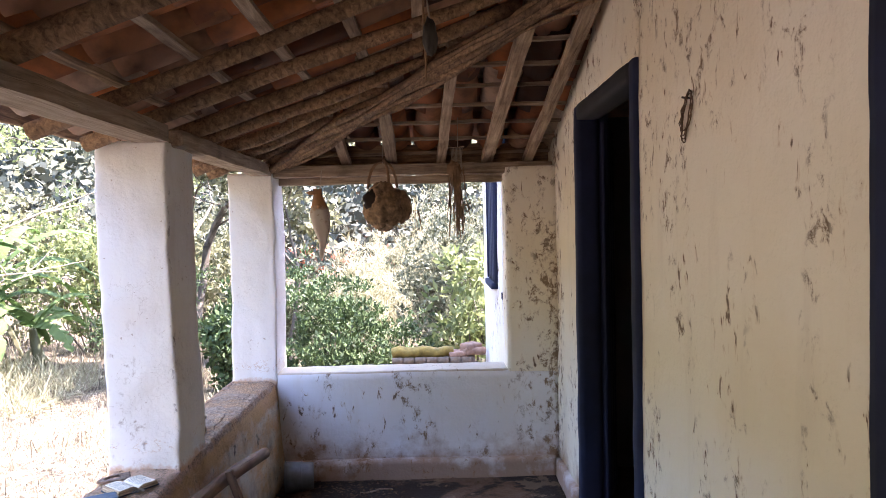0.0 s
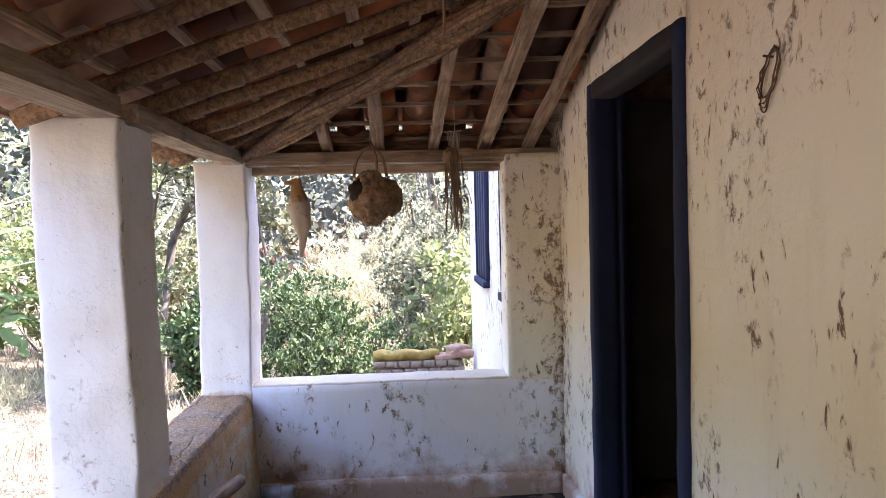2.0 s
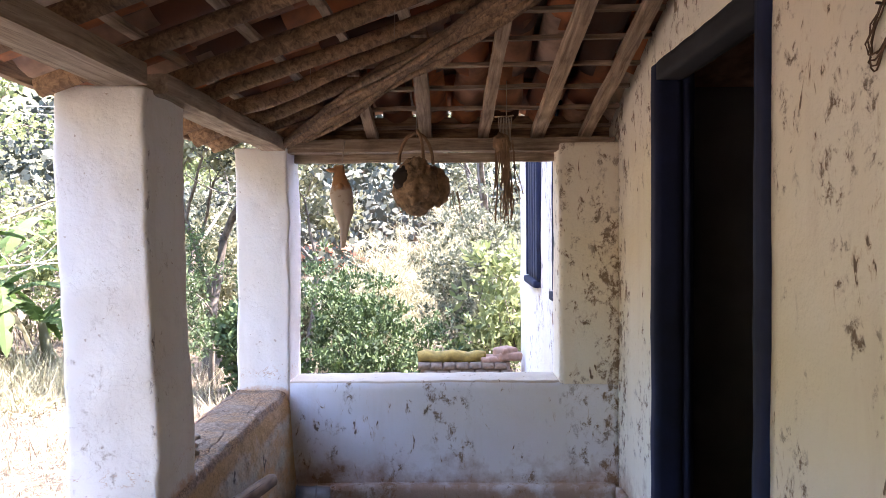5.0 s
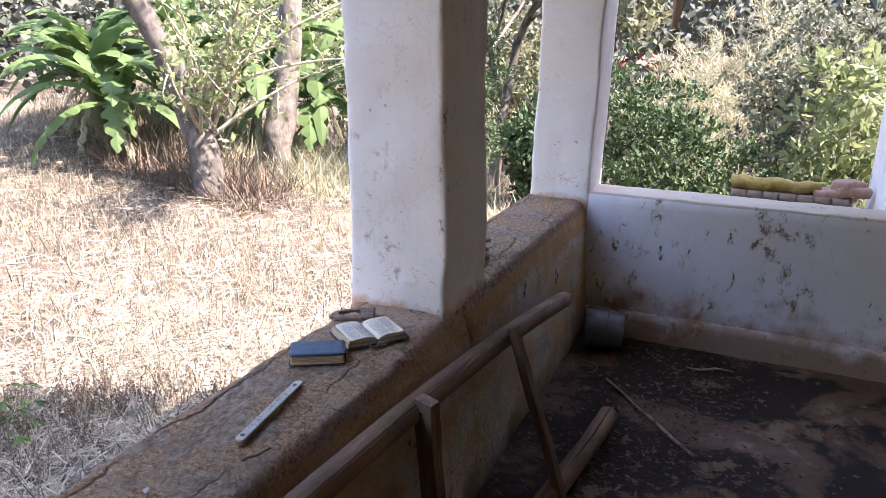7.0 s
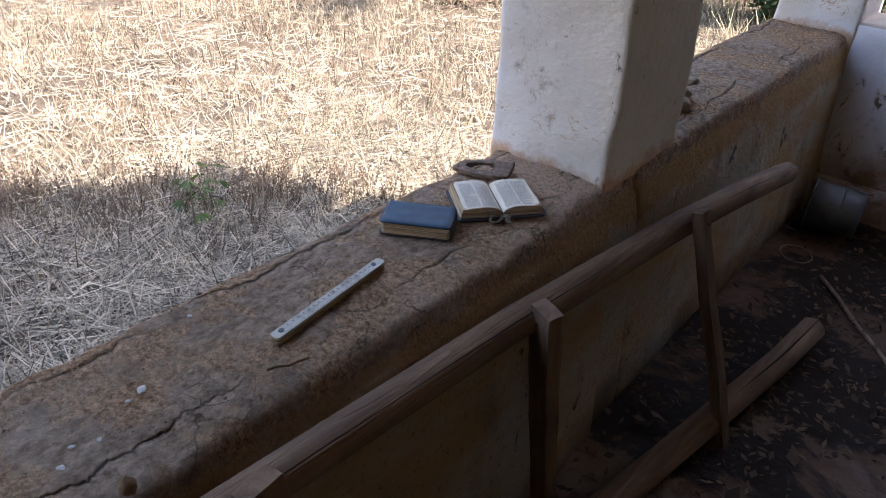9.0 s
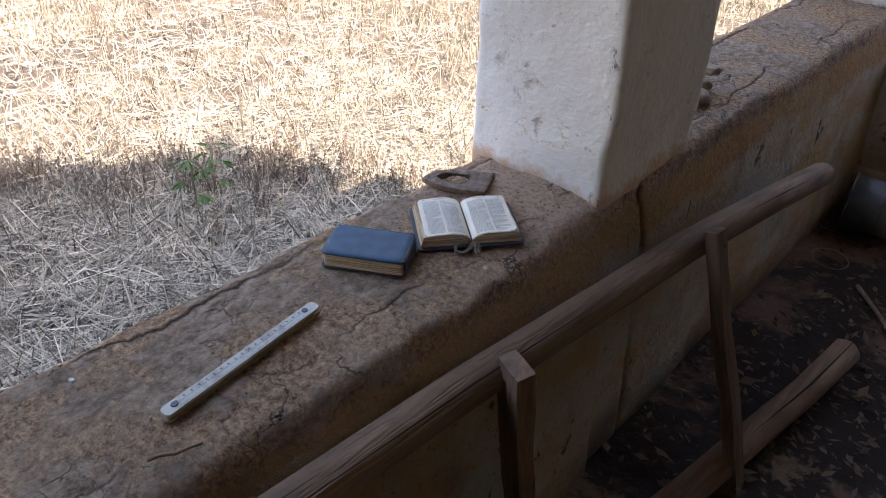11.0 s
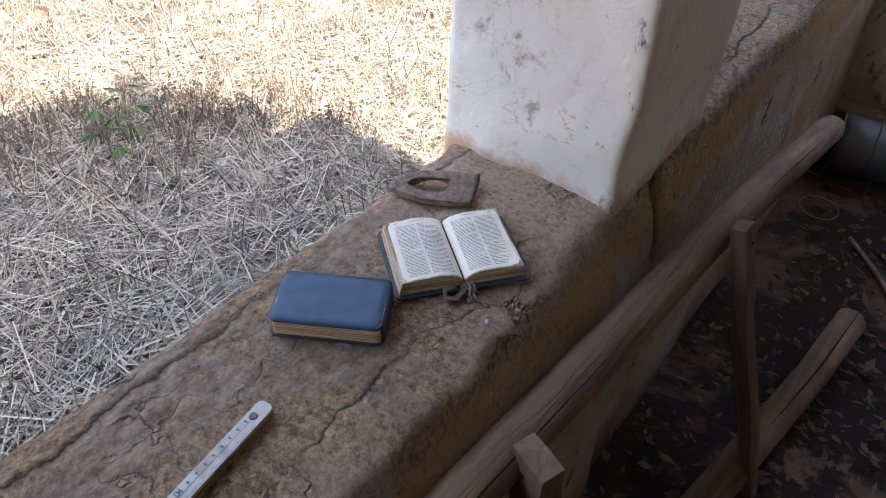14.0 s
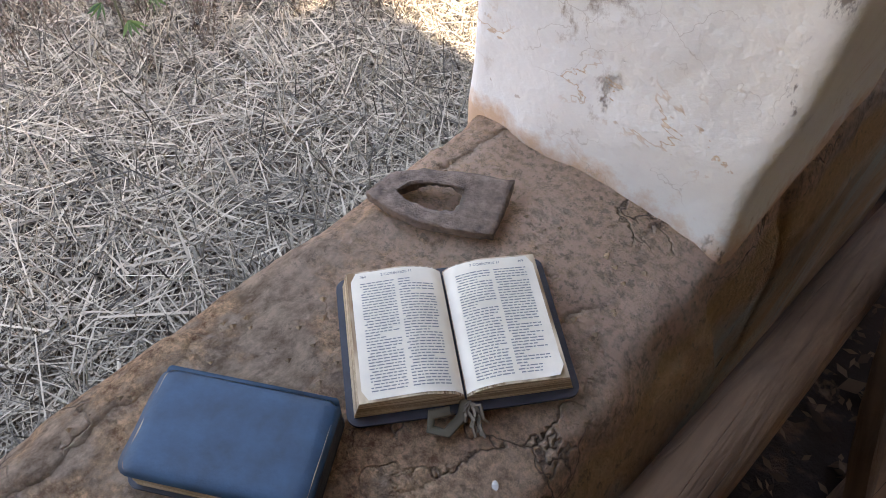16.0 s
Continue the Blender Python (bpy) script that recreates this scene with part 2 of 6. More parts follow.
def wood(name, light, dark, grain=(40, 3, 40), rough=0.85, stain=0.5):
    m, nt, b = mat(name, rough)
    oi = nt.nodes.new("ShaderNodeObjectInfo")
    v0 = coords(nt, grain)
    shift = nt.nodes.new("ShaderNodeVectorMath")
    shift.operation = "ADD"
    nt.links.new(v0, shift.inputs[0])
    nt.links.new(calc(nt, "MULTIPLY", oi.outputs["Random"], 50.0), shift.inputs[1])
    v = shift.outputs[0]
    g = tex(nt, v, 1.0, 6, 0.65, 0.8)
    col = mix(nt, ramp(nt, g, (0.3, 0.0), (0.72, 1.0)), dark, light)
    blot = tex(nt, coords(nt), 6, 5)
    col = mix(nt, ramp(nt, blot, (0.48, 0.0), (0.68, stain)), col, tuple(c * 0.4 for c in dark))
    tone = ramp(nt, oi.outputs["Random"], (0.0, 0.72), (1.0, 1.15))
    col = mix(nt, 1.0, col, tone, "MULTIPLY")
    nt.links.new(col, b.inputs["Base Color"])
    split = ramp(nt, tex(nt, v, 0.8, 3, 0.5, 0.3), (0.47, 0.0), (0.5, 1.0), (0.53, 0.0))
    bump(nt, b, calc(nt, "SUBTRACT", calc(nt, "MULTIPLY", g, 0.8), calc(nt, "MULTIPLY", split, 0.25)), 0.6, 0.006)
    return m


def plain(name, c, rough=0.8, metal=0.0, vary=0.25, scale=12, relief=0.25, rand=0.0):
    m, nt, b = mat(name, rough, metal)
    v = coords(nt)
    n = tex(nt, v, scale, 6, 0.6)
    col = mix(nt, ramp(nt, n, (0.3, 0.0), (0.7, 1.0)), tuple(x * (1 - vary) for x in c), tuple(min(1, x * (1 + vary)) for x in c))
    if rand:
        g = nt.nodes.new("ShaderNodeNewGeometry")
        r = ramp(nt, g.outputs["Random Per Island"], (0.0, 1 - rand), (1.0, 1 + rand))
        col = mix(nt, 1.0, col, r, "MULTIPLY")
    nt.links.new(col, b.inputs["Base Color"])
    bump(nt, b, tex(nt, v, scale * 6, 4), relief, 0.004)
    return m


def leafy(name, a, c, back=0.35, rough=0.75):
    """Leaves: colours vary from leaf to leaf, with light passing through."""
    m, nt, b = mat(name, rough)
    g = nt.nodes.new("ShaderNodeNewGeometry")
    col = ramp(nt, g.outputs["Random Per Island"], (0.0, a), (1.0, c))
    nt.links.new(col, b.inputs["Base Color"])
    tr = nt.nodes.new("ShaderNodeBsdfTranslucent")
    nt.links.new(col, tr.inputs[0])
    ms = nt.nodes.new("ShaderNodeMixShader")
    ms.inputs[0].default_value = back
    nt.links.new(b.outputs[0], ms.inputs[1])
    nt.links.new(tr.outputs[0], ms.inputs[2])
    nt.links.new(ms.outputs[0], nt.nodes["Material Output"].inputs[0])
    return m


PLASTER = plaster("limewashed_plaster", (0.84, 0.78, 0.655), 0.85)
# mouldy limewash; the sky's blue light is painted into its white
PLASTER_BACK = plaster("limewash_mouldy_skylit", (0.80, 0.795, 0.83), 1.0)
SILLWASH = plaster("dusty_sill_wash", (0.66, 0.57, 0.47), 0.5)
PLASTER_PILLAR = plaster("limewash_pillar", (0.87, 0.86, 0.845), 0.1, clay=0.85)
CLAY = render_clay("weathered_parapet_render")
BEAM = wood("sawn_beam_wood", (0.58, 0.46, 0.33), (0.20, 0.125, 0.075))
RAFTER = wood("pole_wood", (0.50, 0.31, 0.17), (0.085, 0.042, 0.022), grain=(55, 4, 55))
BATTEN = wood("batten_wood", (0.60, 0.45, 0.31), (0.17, 0.10, 0.06))
GREYWOOD = wood("weathered_pole_wood", (0.27, 0.16, 0.09), (0.10, 0.053, 0.030), stain=0.45)
NAVY = plain("navy_blue_paint", (0.006, 0.011, 0.040), 0.85, vary=0.35, scale=6)
DARKFRAME = plain("dark_slate_paint", (0.018, 0.018, 0.022), 0.85, vary=0.35, scale=6)
# whitish room plaster, darkened in colour for the dimness indoors
INNER = plain("shade_toned_plaster", (0.22, 0.205, 0.19), 0.95, vary=0.2, scale=2)


def tile_mat():
    m, nt, b = mat("fired_clay_tile", 0.9)
    oi = nt.nodes.new("ShaderNodeObjectInfo")
    base = ramp(nt, oi.outputs["Random"], (0.0, (0.10, 0.045, 0.026)), (0.25, (0.28, 0.10, 0.045)), (0.55, (0.58, 0.19, 0.065)), (0.75, (0.42, 0.21, 0.12)), (1.0, (0.66, 0.52, 0.40)))
    v = coords(nt)
    col = mix(nt, ramp(nt, tex(nt, v, 9, 6), (0.4, 0.0), (0.7, 0.75)), base, (0.09, 0.06, 0.045))
    nt.links.new(col, b.inputs["Base Color"])
    bump(nt, b, tex(nt, v, 60, 5), 0.4, 0.004)
    return m


TILE = tile_mat()


def floor_mat():
    m, nt, b = mat("earth_stained_floor", 0.9)
    v = coords(nt)
    wide = tex(nt, v, 1.7, 6, 0.62, 0.4)
    col = mix(nt, tex(nt, v, 30, 5), (0.088, 0.040, 0.018), (0.16, 0.080, 0.040))
    col = mix(nt, ramp(nt, wide, (0.49, 0.0), (0.53, 1.0)), col, (0.024, 0.012, 0.006))
    pale = tex(nt, coords(nt, (1, 1, 1), (7, 3, 1)), 4.5, 6, 0.65)
    col = mix(nt, ramp(nt, pale, (0.57, 0.0), (0.61, 0.6)), col, (0.27, 0.175, 0.105))
    nt.links.new(col, b.inputs["Base Color"])
    rr = ramp(nt, wide, (0.40, 0.55), (0.56, 0.95))
    nt.links.new(rr, b.inputs["Roughness"])
    bump(nt, b, calc(nt, "ADD", tex(nt, v, 14, 8, 0.7), calc(nt, "MULTIPLY", wide, 0.8)), 0.7, 0.015)
    return m


FLOOR = floor_mat()


def ground_mat():
    m, nt, b = mat("dry_grassland", 0.97)
    v = coords(nt)
    col = mix(nt, tex(nt, v, 24, 7, 0.7), (0.020, 0.015, 0.010), (0.135, 0.105, 0.073))
    col = mix(nt, ramp(nt, tex(nt, v, 1.1, 6, 0.6), (0.42, 0.0), (0.62, 0.4)), col, (0.24, 0.18, 0.12))
    green = tex(nt, v, 0.16, 6, 0.65)
    xyz = height_of(nt)
    up = calc(nt, "ADD", calc(nt, "MULTIPLY", xyz[2], 0.35), calc(nt, "SUBTRACT", green, 0.5))
    col = mix(nt, ramp(nt, up, (0.2, 0.0), (0.9, 0.9)), col, (0.055, 0.065, 0.032))
    nt.links.new(col, b.inputs["Base Color"])
    bump(nt, b, tex(nt, v, 35, 8, 0.75), 0.9, 0.03)
    return m


GROUND = ground_mat()
STRAW = plain("dry_straw", (0.222, 0.192, 0.141), 0.85, vary=0.2, scale=2, relief=0.0, rand=0.88)
STRAW_WARM = plain("dry_standing_grass", (0.215, 0.180, 0.128), 0.85, vary=0.35, scale=2, relief=0.0, rand=0.9)
WEED_DRY = plain("dry_weed", (0.12, 0.088, 0.062), 0.9, vary=0.2, scale=3, relief=0.0, rand=0.35)
BARK = wood("grey_bark", (0.22, 0.19, 0.16), (0.05, 0.04, 0.032), grain=(9, 9, 4), rough=0.95, stain=0.6)
LEAF_DARK = leafy("dark_green_leaf", (0.016, 0.036, 0.012), (0.062, 0.105, 0.032), 0.15)
LEAF_GREY = leafy("grey_green_leaf", (0.045, 0.058, 0.035), (0.21, 0.22, 0.15), 0.35)
LEAF_LIGHT = leafy("light_green_leaf", (0.085, 0.115, 0.042), (0.26, 0.30, 0.135), 0.4)
LEAF_OLIVE = leafy("olive_leaf", (0.065, 0.073, 0.037), (0.25, 0.25, 0.15), 0.38)
LEAF_BANANA = leafy("banana_leaf_green", (0.022, 0.058, 0.016), (0.12, 0.19, 0.055), 0.38)
DRYLEAF = leafy("pale_dry_grass_blade", (0.19, 0.178, 0.105), (0.44, 0.425, 0.29), 0.35)


# ---- building blocks ----
def empty(name, loc=(0, 0, 0), rot=0.0):
    e = new(name)
    e.empty_display_size = 0.05
    e.matrix_world = pose(*loc, 0, 0, rot)
    return e


def obj(name, me, material, parent=None, label=""):
    if material and not me.materials:
        me.materials.append(material)
    ob = new(name, me)
    if parent:
        ob.parent = parent
    if label:
        ob["label"] = label
    return ob


def mesh(name, verts, faces, smooth=False):
    me = bpy.data.meshes.new(name)
    me.from_pydata(verts, [], faces)
    me.validate()
    if smooth:
        me.polygons.foreach_set("use_smooth", [True] * len(me.polygons))
    me.update()
    return me


def part(name, bm, material, parent=None, label="", smooth=False):
    me = bpy.data.meshes.new(name)
    bmesh.ops.recalc_face_normals(bm, faces=bm.faces)
    bm.to_mesh(me)
    bm.free()
    if smooth:
        me.polygons.foreach_set("use_smooth", [True] * len(me.polygons))
    return obj(name, me, material, parent, label)


def lumpy_box(name, lo, hi, step, r=0.03, amp=0.006, freq=3.0, seed=0.0, squeeze=None, smooth=True):
    """A closed box with rounded, uneven faces, as hand-made masonry is. squeeze(v) may bend its points."""
    lo, hi = Vector(lo), Vector(hi)
    n = [max(2, min(320, round((hi[i] - lo[i]) / step))) for i in range(3)]
    index, verts, faces = {}, [], []

    def vid(i, j, k):
        key = (i, j, k)
        if key not in index:
            p = Vector((lo[a] + (hi[a] - lo[a]) * q / n[a] for a, q in enumerate(key)))
            inner = Vector((min(max(p[a], lo[a] + r), hi[a] - r) for a in range(3)))
            d = p - inner
            if d.length > 1e-9:
                p = inner + d.normalized() * r
            w = noise.noise_vector(p * freq + Vector((seed, seed, seed)))
            w2 = noise.noise_vector(p * freq * 4 + Vector((seed, 7, seed)))
            p = p + w * amp + w2 * amp * 0.35
            if squeeze:
                p = squeeze(p)
            index[key] = len(verts)
            verts.append(p)
        return index[key]

    for a in range(3):
        b, c = (a + 1) % 3, (a + 2) % 3
        for side in (0, n[a]):
            for u in range(n[b]):
                for w in range(n[c]):
                    q = []
                    for du, dw in ((0, 0), (1, 0), (1, 1), (0, 1)):
                        key = [0, 0, 0]
                        key[a], key[b], key[c] = side, u + du, w + dw
                        q.append(vid(*key))
                    faces.append(q if side else q[::-1])
    return mesh(name, verts, faces, smooth)


def rod(name, pts, radii, sides=8, wobble=0.0, seed=0, caps=True, flat=1.0):
    """A tube along a line of points, with a radius for each."""
    rnd = random.Random(seed)
    verts, faces = [], []
    pts = [Vector(p) for p in pts]
    up = Vector((0.13, 0.21, 0.97))
    for i, p in enumerate(pts):
        t = (pts[min(i + 1, len(pts) - 1)] - pts[max(i - 1, 0)]).normalized()
        u = t.cross(up)
        if u.length < 0.1:
            u = t.cross(Vector((1, 0, 0)))
        u.normalize()
        w = u.cross(t)
        for s in range(sides):
            a = 2 * math.pi * s / sides
            rr = radii[i] * (1 + rnd.uniform(-wobble, wobble))
            verts.append(p + (u * math.cos(a) + w * math.sin(a) * flat) * rr)
    for i in range(len(pts) - 1):
        for s in range(sides):
            a, b = i * sides + s, i * sides + (s + 1) % sides
            faces.append((a, b, b + sides, a + sides))
    if caps:
        faces.append(tuple(range(sides))[::-1])
        faces.append(tuple(range(len(verts) - sides, len(verts))))
    return verts, faces


def join(*lists):
    verts, faces = [], []
    for v, f in lists:
        o = len(verts)
        verts += v
        faces += [tuple(i + o for i in q) for q in f]
    return verts, faces


def bent(a, b, n, amp, seed):
    """Points from a to b, slightly crooked."""
    rnd = random.Random(seed)
    a, b = Vector(a), Vector(b)
    off = Vector((rnd.random() * 50, rnd.random() * 50, rnd.random() * 50))
    out = []
    for i in range(n + 1):
        f = i / n
        out.append(a.lerp(b, f) + noise.noise_vector(off + Vector((f * 2.5, 0, 0))) * amp * math.sin(math.pi * min(1, max(0, f)) * 0.9 + 0.15))
    return out


def beam_mesh(name, a, b, w, h, seed, n=14, amp=0.006):
    """A hewn timber of section w by h from a to b, with soft, uneven edges."""
    a, b = Vector(a), Vector(b)
    length = (b - a).length
    me = lumpy_box(name, (-w / 2, 0, -h / 2), (w / 2, length, h / 2), max(0.02, length / 60), min(w, h) * 0.10, amp, 5.0, seed, smooth=False)
    t = (b - a).normalized()
    x = t.cross(Vector((0, 0, 1)))
    if x.length < 0.05:
        x = Vector((1, 0, 0))
    x.normalize()
    z = x.cross(t)
    m = Matrix((x, t, z)).transposed().to_4x4()
    m.translation = a
    return me, m


def timber(name, a, b, w, h, seed, material, parent=None, label="", amp=0.006):
    me, m = beam_mesh(name, a, b, w, h, seed, amp=amp)
    ob = obj(name, me, material, parent, label)
    ob.matrix_world = m
    return ob


# ---- ground and hills ----
GZ = -0.96


def ground_z(x, y):
    r = math.hypot(x + 1.0, (y - 8.0))
    f = min(1.0, max(0.0, (r - 33.0) / 70.0))
    hill = 38.0 * f * f * (3 - 2 * f)
    roll = noise.noise(Vector((x * 0.06, y * 0.06, 3.1))) * min(1.0, max(0.0, (r - 9) / 12)) * 0.8
    small = noise.noise(Vector((x * 0.7, y * 0.7, 0.2))) * 0.03
    bank = 1.1 * math.exp(-(((x + 11.5) / 3.5) ** 2 + ((y - 15.5) / 4.0) ** 2))
    return GZ + hill + roll + small + bank


def make_ground():
    ticks = [0.0]
    d = 0.22
    while ticks[-1] < 900:
        ticks.append(ticks[-1] + d)
        d *= 1.045
    axis = sorted({-t for t in ticks} | set(ticks))
    n = len(axis)
    verts = [(x - 3.0, y + 8.0, ground_z(x - 3.0, y + 8.0)) for y in axis for x in axis]
    faces = [(j * n + i, j * n + i + 1, (j + 1) * n + i + 1, (j + 1) * n + i) for j in range(n - 1) for i in range(n - 1)]
    ob = obj("ground", mesh("ground", verts, faces, True), GROUND)
    tagged(ob, "dry straw-coloured grassland rising to wooded hills", "ground", kind="structure")


make_ground()

# ---- porch masonry ----
XI, XO = -1.235, -1.505          # inner and outer face of the long parapet
YB = 8.22                        # inner face of the end parapet
XW = 0.48                        # face of the house wall
ZP = 0.605                       # parapet top


def parapet_shape(p):
    # the inner arris is worn down and leans, the foot is thicker
    f = max(0.0, min(1.0, (p.x - XO) / (XI - XO)))
    wav = 0.012 * noise.noise(Vector((p.y * 2.3, 0, 4)))
    top = max(0.0, (p.z - 0.45) / 0.16)
    # worn chamfer under the inner arris
    p.x += f * 0.034 * min(1.0, max(0.0, (0.60 - p.z) / 0.10)) * (1.0 if p.y < 6.66 else 0.5)
    p.x += wav * f + (1 - min(1, max(0, (p.z + 0.02) / 0.62))) * 0.045 * f
    p.z -= top * (0.006 * max(0.0, f - 0.72) / 0.28 + 0.012 * max(0.0, 0.12 - f) / 0.12)
    return p


def crumbled(p):
    p = parapet_shape(p)
    if p.z > 0.55:
        c = noise.noise(p * 9) + 0.5 * noise.noise(p * 23)
        low = max(0.0, min(1.0, (c - 0.05) / 0.18))
        p.z -= 0.0045 * low + 0.0024 * noise.noise(p * 60) + 0.0014 * noise.noise(p * 130)
        rim = max(0.0, (p.x - (XI - 0.03)) / 0.03)
        p.z -= rim * (0.003 + 0.009 * noise.noise(Vector((p.y * 7, 2, 2))))
        p.x += rim * 0.006 * noise.noise(Vector((p.y * 16, 5, 5)))
        rim = max(0.0, ((XO + 0.02) - p.x) / 0.02)
        p.z -= rim * (0.006 + 0.008 * noise.noise(Vector((p.y * 9, 3, 2))))
    return p


for nm, y0, y1, z0, z1, step, fun in (("wall_parapet_start", 1.2, 4.9, -1.1, ZP, 0.05, parapet_shape), ("wall_parapet_middle", 4.9, 6.8, 0.0, ZP, 0.0075, crumbled), ("wall_parapet_far", 6.8, 8.5, 0.0, ZP, 0.014, crumbled), ("wall_parapet_base", 4.9, 8.5, -1.1, -0.002, 0.06, parapet_shape)):
    ob = obj(nm, lumpy_box(nm, (XO, y0, z0), (XI, y1, z1), step, 0.013, 0.004, 4.0, 3.0, fun), CLAY)
    tagged(ob, "low clay-rendered porch parapet with a cracked worn top", "parapet", kind="structure")

end_parapet = obj("wall_parapet_end", lumpy_box("wall_parapet_end", (XI - 0.02, YB, -1.1), (XW + 0.01, YB + 0.23, ZP + 0.03), 0.04, 0.02, 0.005, 4.0, 8.0), PLASTER_BACK)
tagged(end_parapet, "low whitewashed parapet stained with dark mould", "parapet", kind="structure")
sill = obj("trim_sill", lumpy_box("trim_sill", (XI + 0.01, YB + 0.014, 0.59), (0.178, YB + 0.226, ZP + 0.036), 0.016, 0.006, 0.003, 4.0, 15.0, lambda p: p + noise.noise_vector(p * 18) * 0.003), SILLWASH)
tagged(sill, "worn earth-brown sill on the end parapet", "sill", kind="structure")
plinth = obj("baseboard_plinth", lumpy_box("plinth", (XI + 0.03, YB - 0.045, -0.05), (XW - 0.02, YB + 0.05, 0.115), 0.03, 0.012, 0.006, 5.0, 2.0), PLASTER_BACK)
tagged(plinth, "dirty plaster plinth along the wall foot", "plinth", kind="structure")
plinth2 = obj("baseboard_plinth_side", lumpy_box("plinth_side", (XW - 0.035, 7.64, -0.05), (XW + 0.05, YB - 0.03, 0.11), 0.03, 0.012, 0.006, 5.0, 5.0), PLASTER_BACK)
tagged(plinth2, "dirty plaster plinth along the wall foot", "plinth", kind="structure")

pier = obj("wall_end_pier", lumpy_box("wall_end_pier", (0.175, YB + 0.002, ZP), (XW + 0.02, YB + 0.228, 1.86), 0.03, 0.02, 0.005, 4.0, 12.0), PLASTER)
tagged(pier, "cream limewashed wall pier beside the end opening", "wall", kind="structure")


def pillar(name, x0, x1, y0, y1, z1, seed, label):
    def bow(p):
        f = (p.z - ZP) / (z1 - ZP)
        p.x += 0.012 * math.sin(f * 5 + seed) * (0.5 + 0.5 * noise.noise(Vector((0, 0, p.z * 2 + seed))))
        p.y += 0.008 * math.sin(f * 3 + seed * 2)
        p = p + noise.noise_vector(p * 13 + Vector((seed, 0, 0))) * 0.0035
        flare = max(0.0, 1 - max(0.0, p.z - ZP) / 0.05) ** 2 * 0.004
        p.x += flare * (1 if p.x > (x0 + x1) / 2 else -0.4)
        p.y += flare * (1 if p.y > (y0 + y1) / 2 else -1)
        return p
    ob = obj(name, lumpy_box(name, (x0, y0, ZP - 0.10), (x1, y1, z1), 0.011, 0.010, 0.006, 4.5, seed, bow), PLASTER_PILLAR)
    return tagged(ob, label, "pillar", "porch pillars", "structure")


pillar("pillar", XO - 0.010, XI - 0.012, 6.672, 6.965, 1.845, 1.0, "square whitewashed masonry porch pillar with a flaking base")
pillar("pillar_corner", XO + 0.03, XI + 0.03, 8.225, 8.50, 1.845, 5.0, "square whitewashed masonry pillar at the porch corner")
pillar("pillar_near", XO + 0.005, XI - 0.012, 3.1, 3.42, 1.845, 9.0, "square whitewashed masonry porch pillar with a flaking base")

floor_ob = obj("floor", lumpy_box("floor", (XI - 0.05, 1.2, -0.4), (4.4, 8.3, 0.0), 0.05, 0.005, 0.006, 3.0, 2.0), FLOOR)
tagged(floor_ob, "bare earth-stained cement porch floor strewn with litter", "floor", kind="structure")

# ---- house wall with two doorways ----
DY0, DY1, DTOP = 6.615, 7.54, 2.02      # clear opening of the first door
EY0, EY1 = 4.205, 5.115                  # second door


def wall_piece(name, lo, hi, seed, material=PLASTER, amp=0.006):
    ob = obj(name, lumpy_box(name, lo, hi, 0.05, 0.008, amp, 2.2, seed), material)
    return tagged(ob, "cream limewashed house wall with dark scuffs and stains", "wall", kind="structure")


WT = 0.15
wall_piece("wall_house_end", (XW, 7.62, -0.3), (XW + WT, 8.60, 3.0), 1)
wall_piece("wall_house_middle", (XW, 5.195, -0.3), (XW + WT, 6.535, 3.0), 4)
wall_piece("wall_house_start", (XW, 1.2, -0.3), (XW + WT, 4.125, 3.0), 6)
wall_piece("wall_house_lintel", (XW + 0.001, 6.535, 2.09), (XW + WT, 7.62, 3.0), 7)
wall_piece("wall_house_lintel_start", (XW + 0.001, 4.125, 2.10), (XW + WT, 5.195, 3.0), 9)
# closed box of darkened plaster behind the doorways, shade painted in
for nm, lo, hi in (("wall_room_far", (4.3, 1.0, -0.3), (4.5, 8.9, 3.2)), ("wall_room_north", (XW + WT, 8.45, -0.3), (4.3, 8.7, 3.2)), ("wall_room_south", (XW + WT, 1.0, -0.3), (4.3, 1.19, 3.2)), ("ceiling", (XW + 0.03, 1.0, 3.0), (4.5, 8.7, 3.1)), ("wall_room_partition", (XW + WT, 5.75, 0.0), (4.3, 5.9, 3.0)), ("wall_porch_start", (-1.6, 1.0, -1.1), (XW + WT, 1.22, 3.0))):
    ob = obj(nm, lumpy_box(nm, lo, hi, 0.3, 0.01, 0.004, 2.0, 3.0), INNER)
    tagged(ob, "plain plastered room surface, its dimness put into the colour", "ceiling" if nm == "ceiling" else "wall", kind="structure")


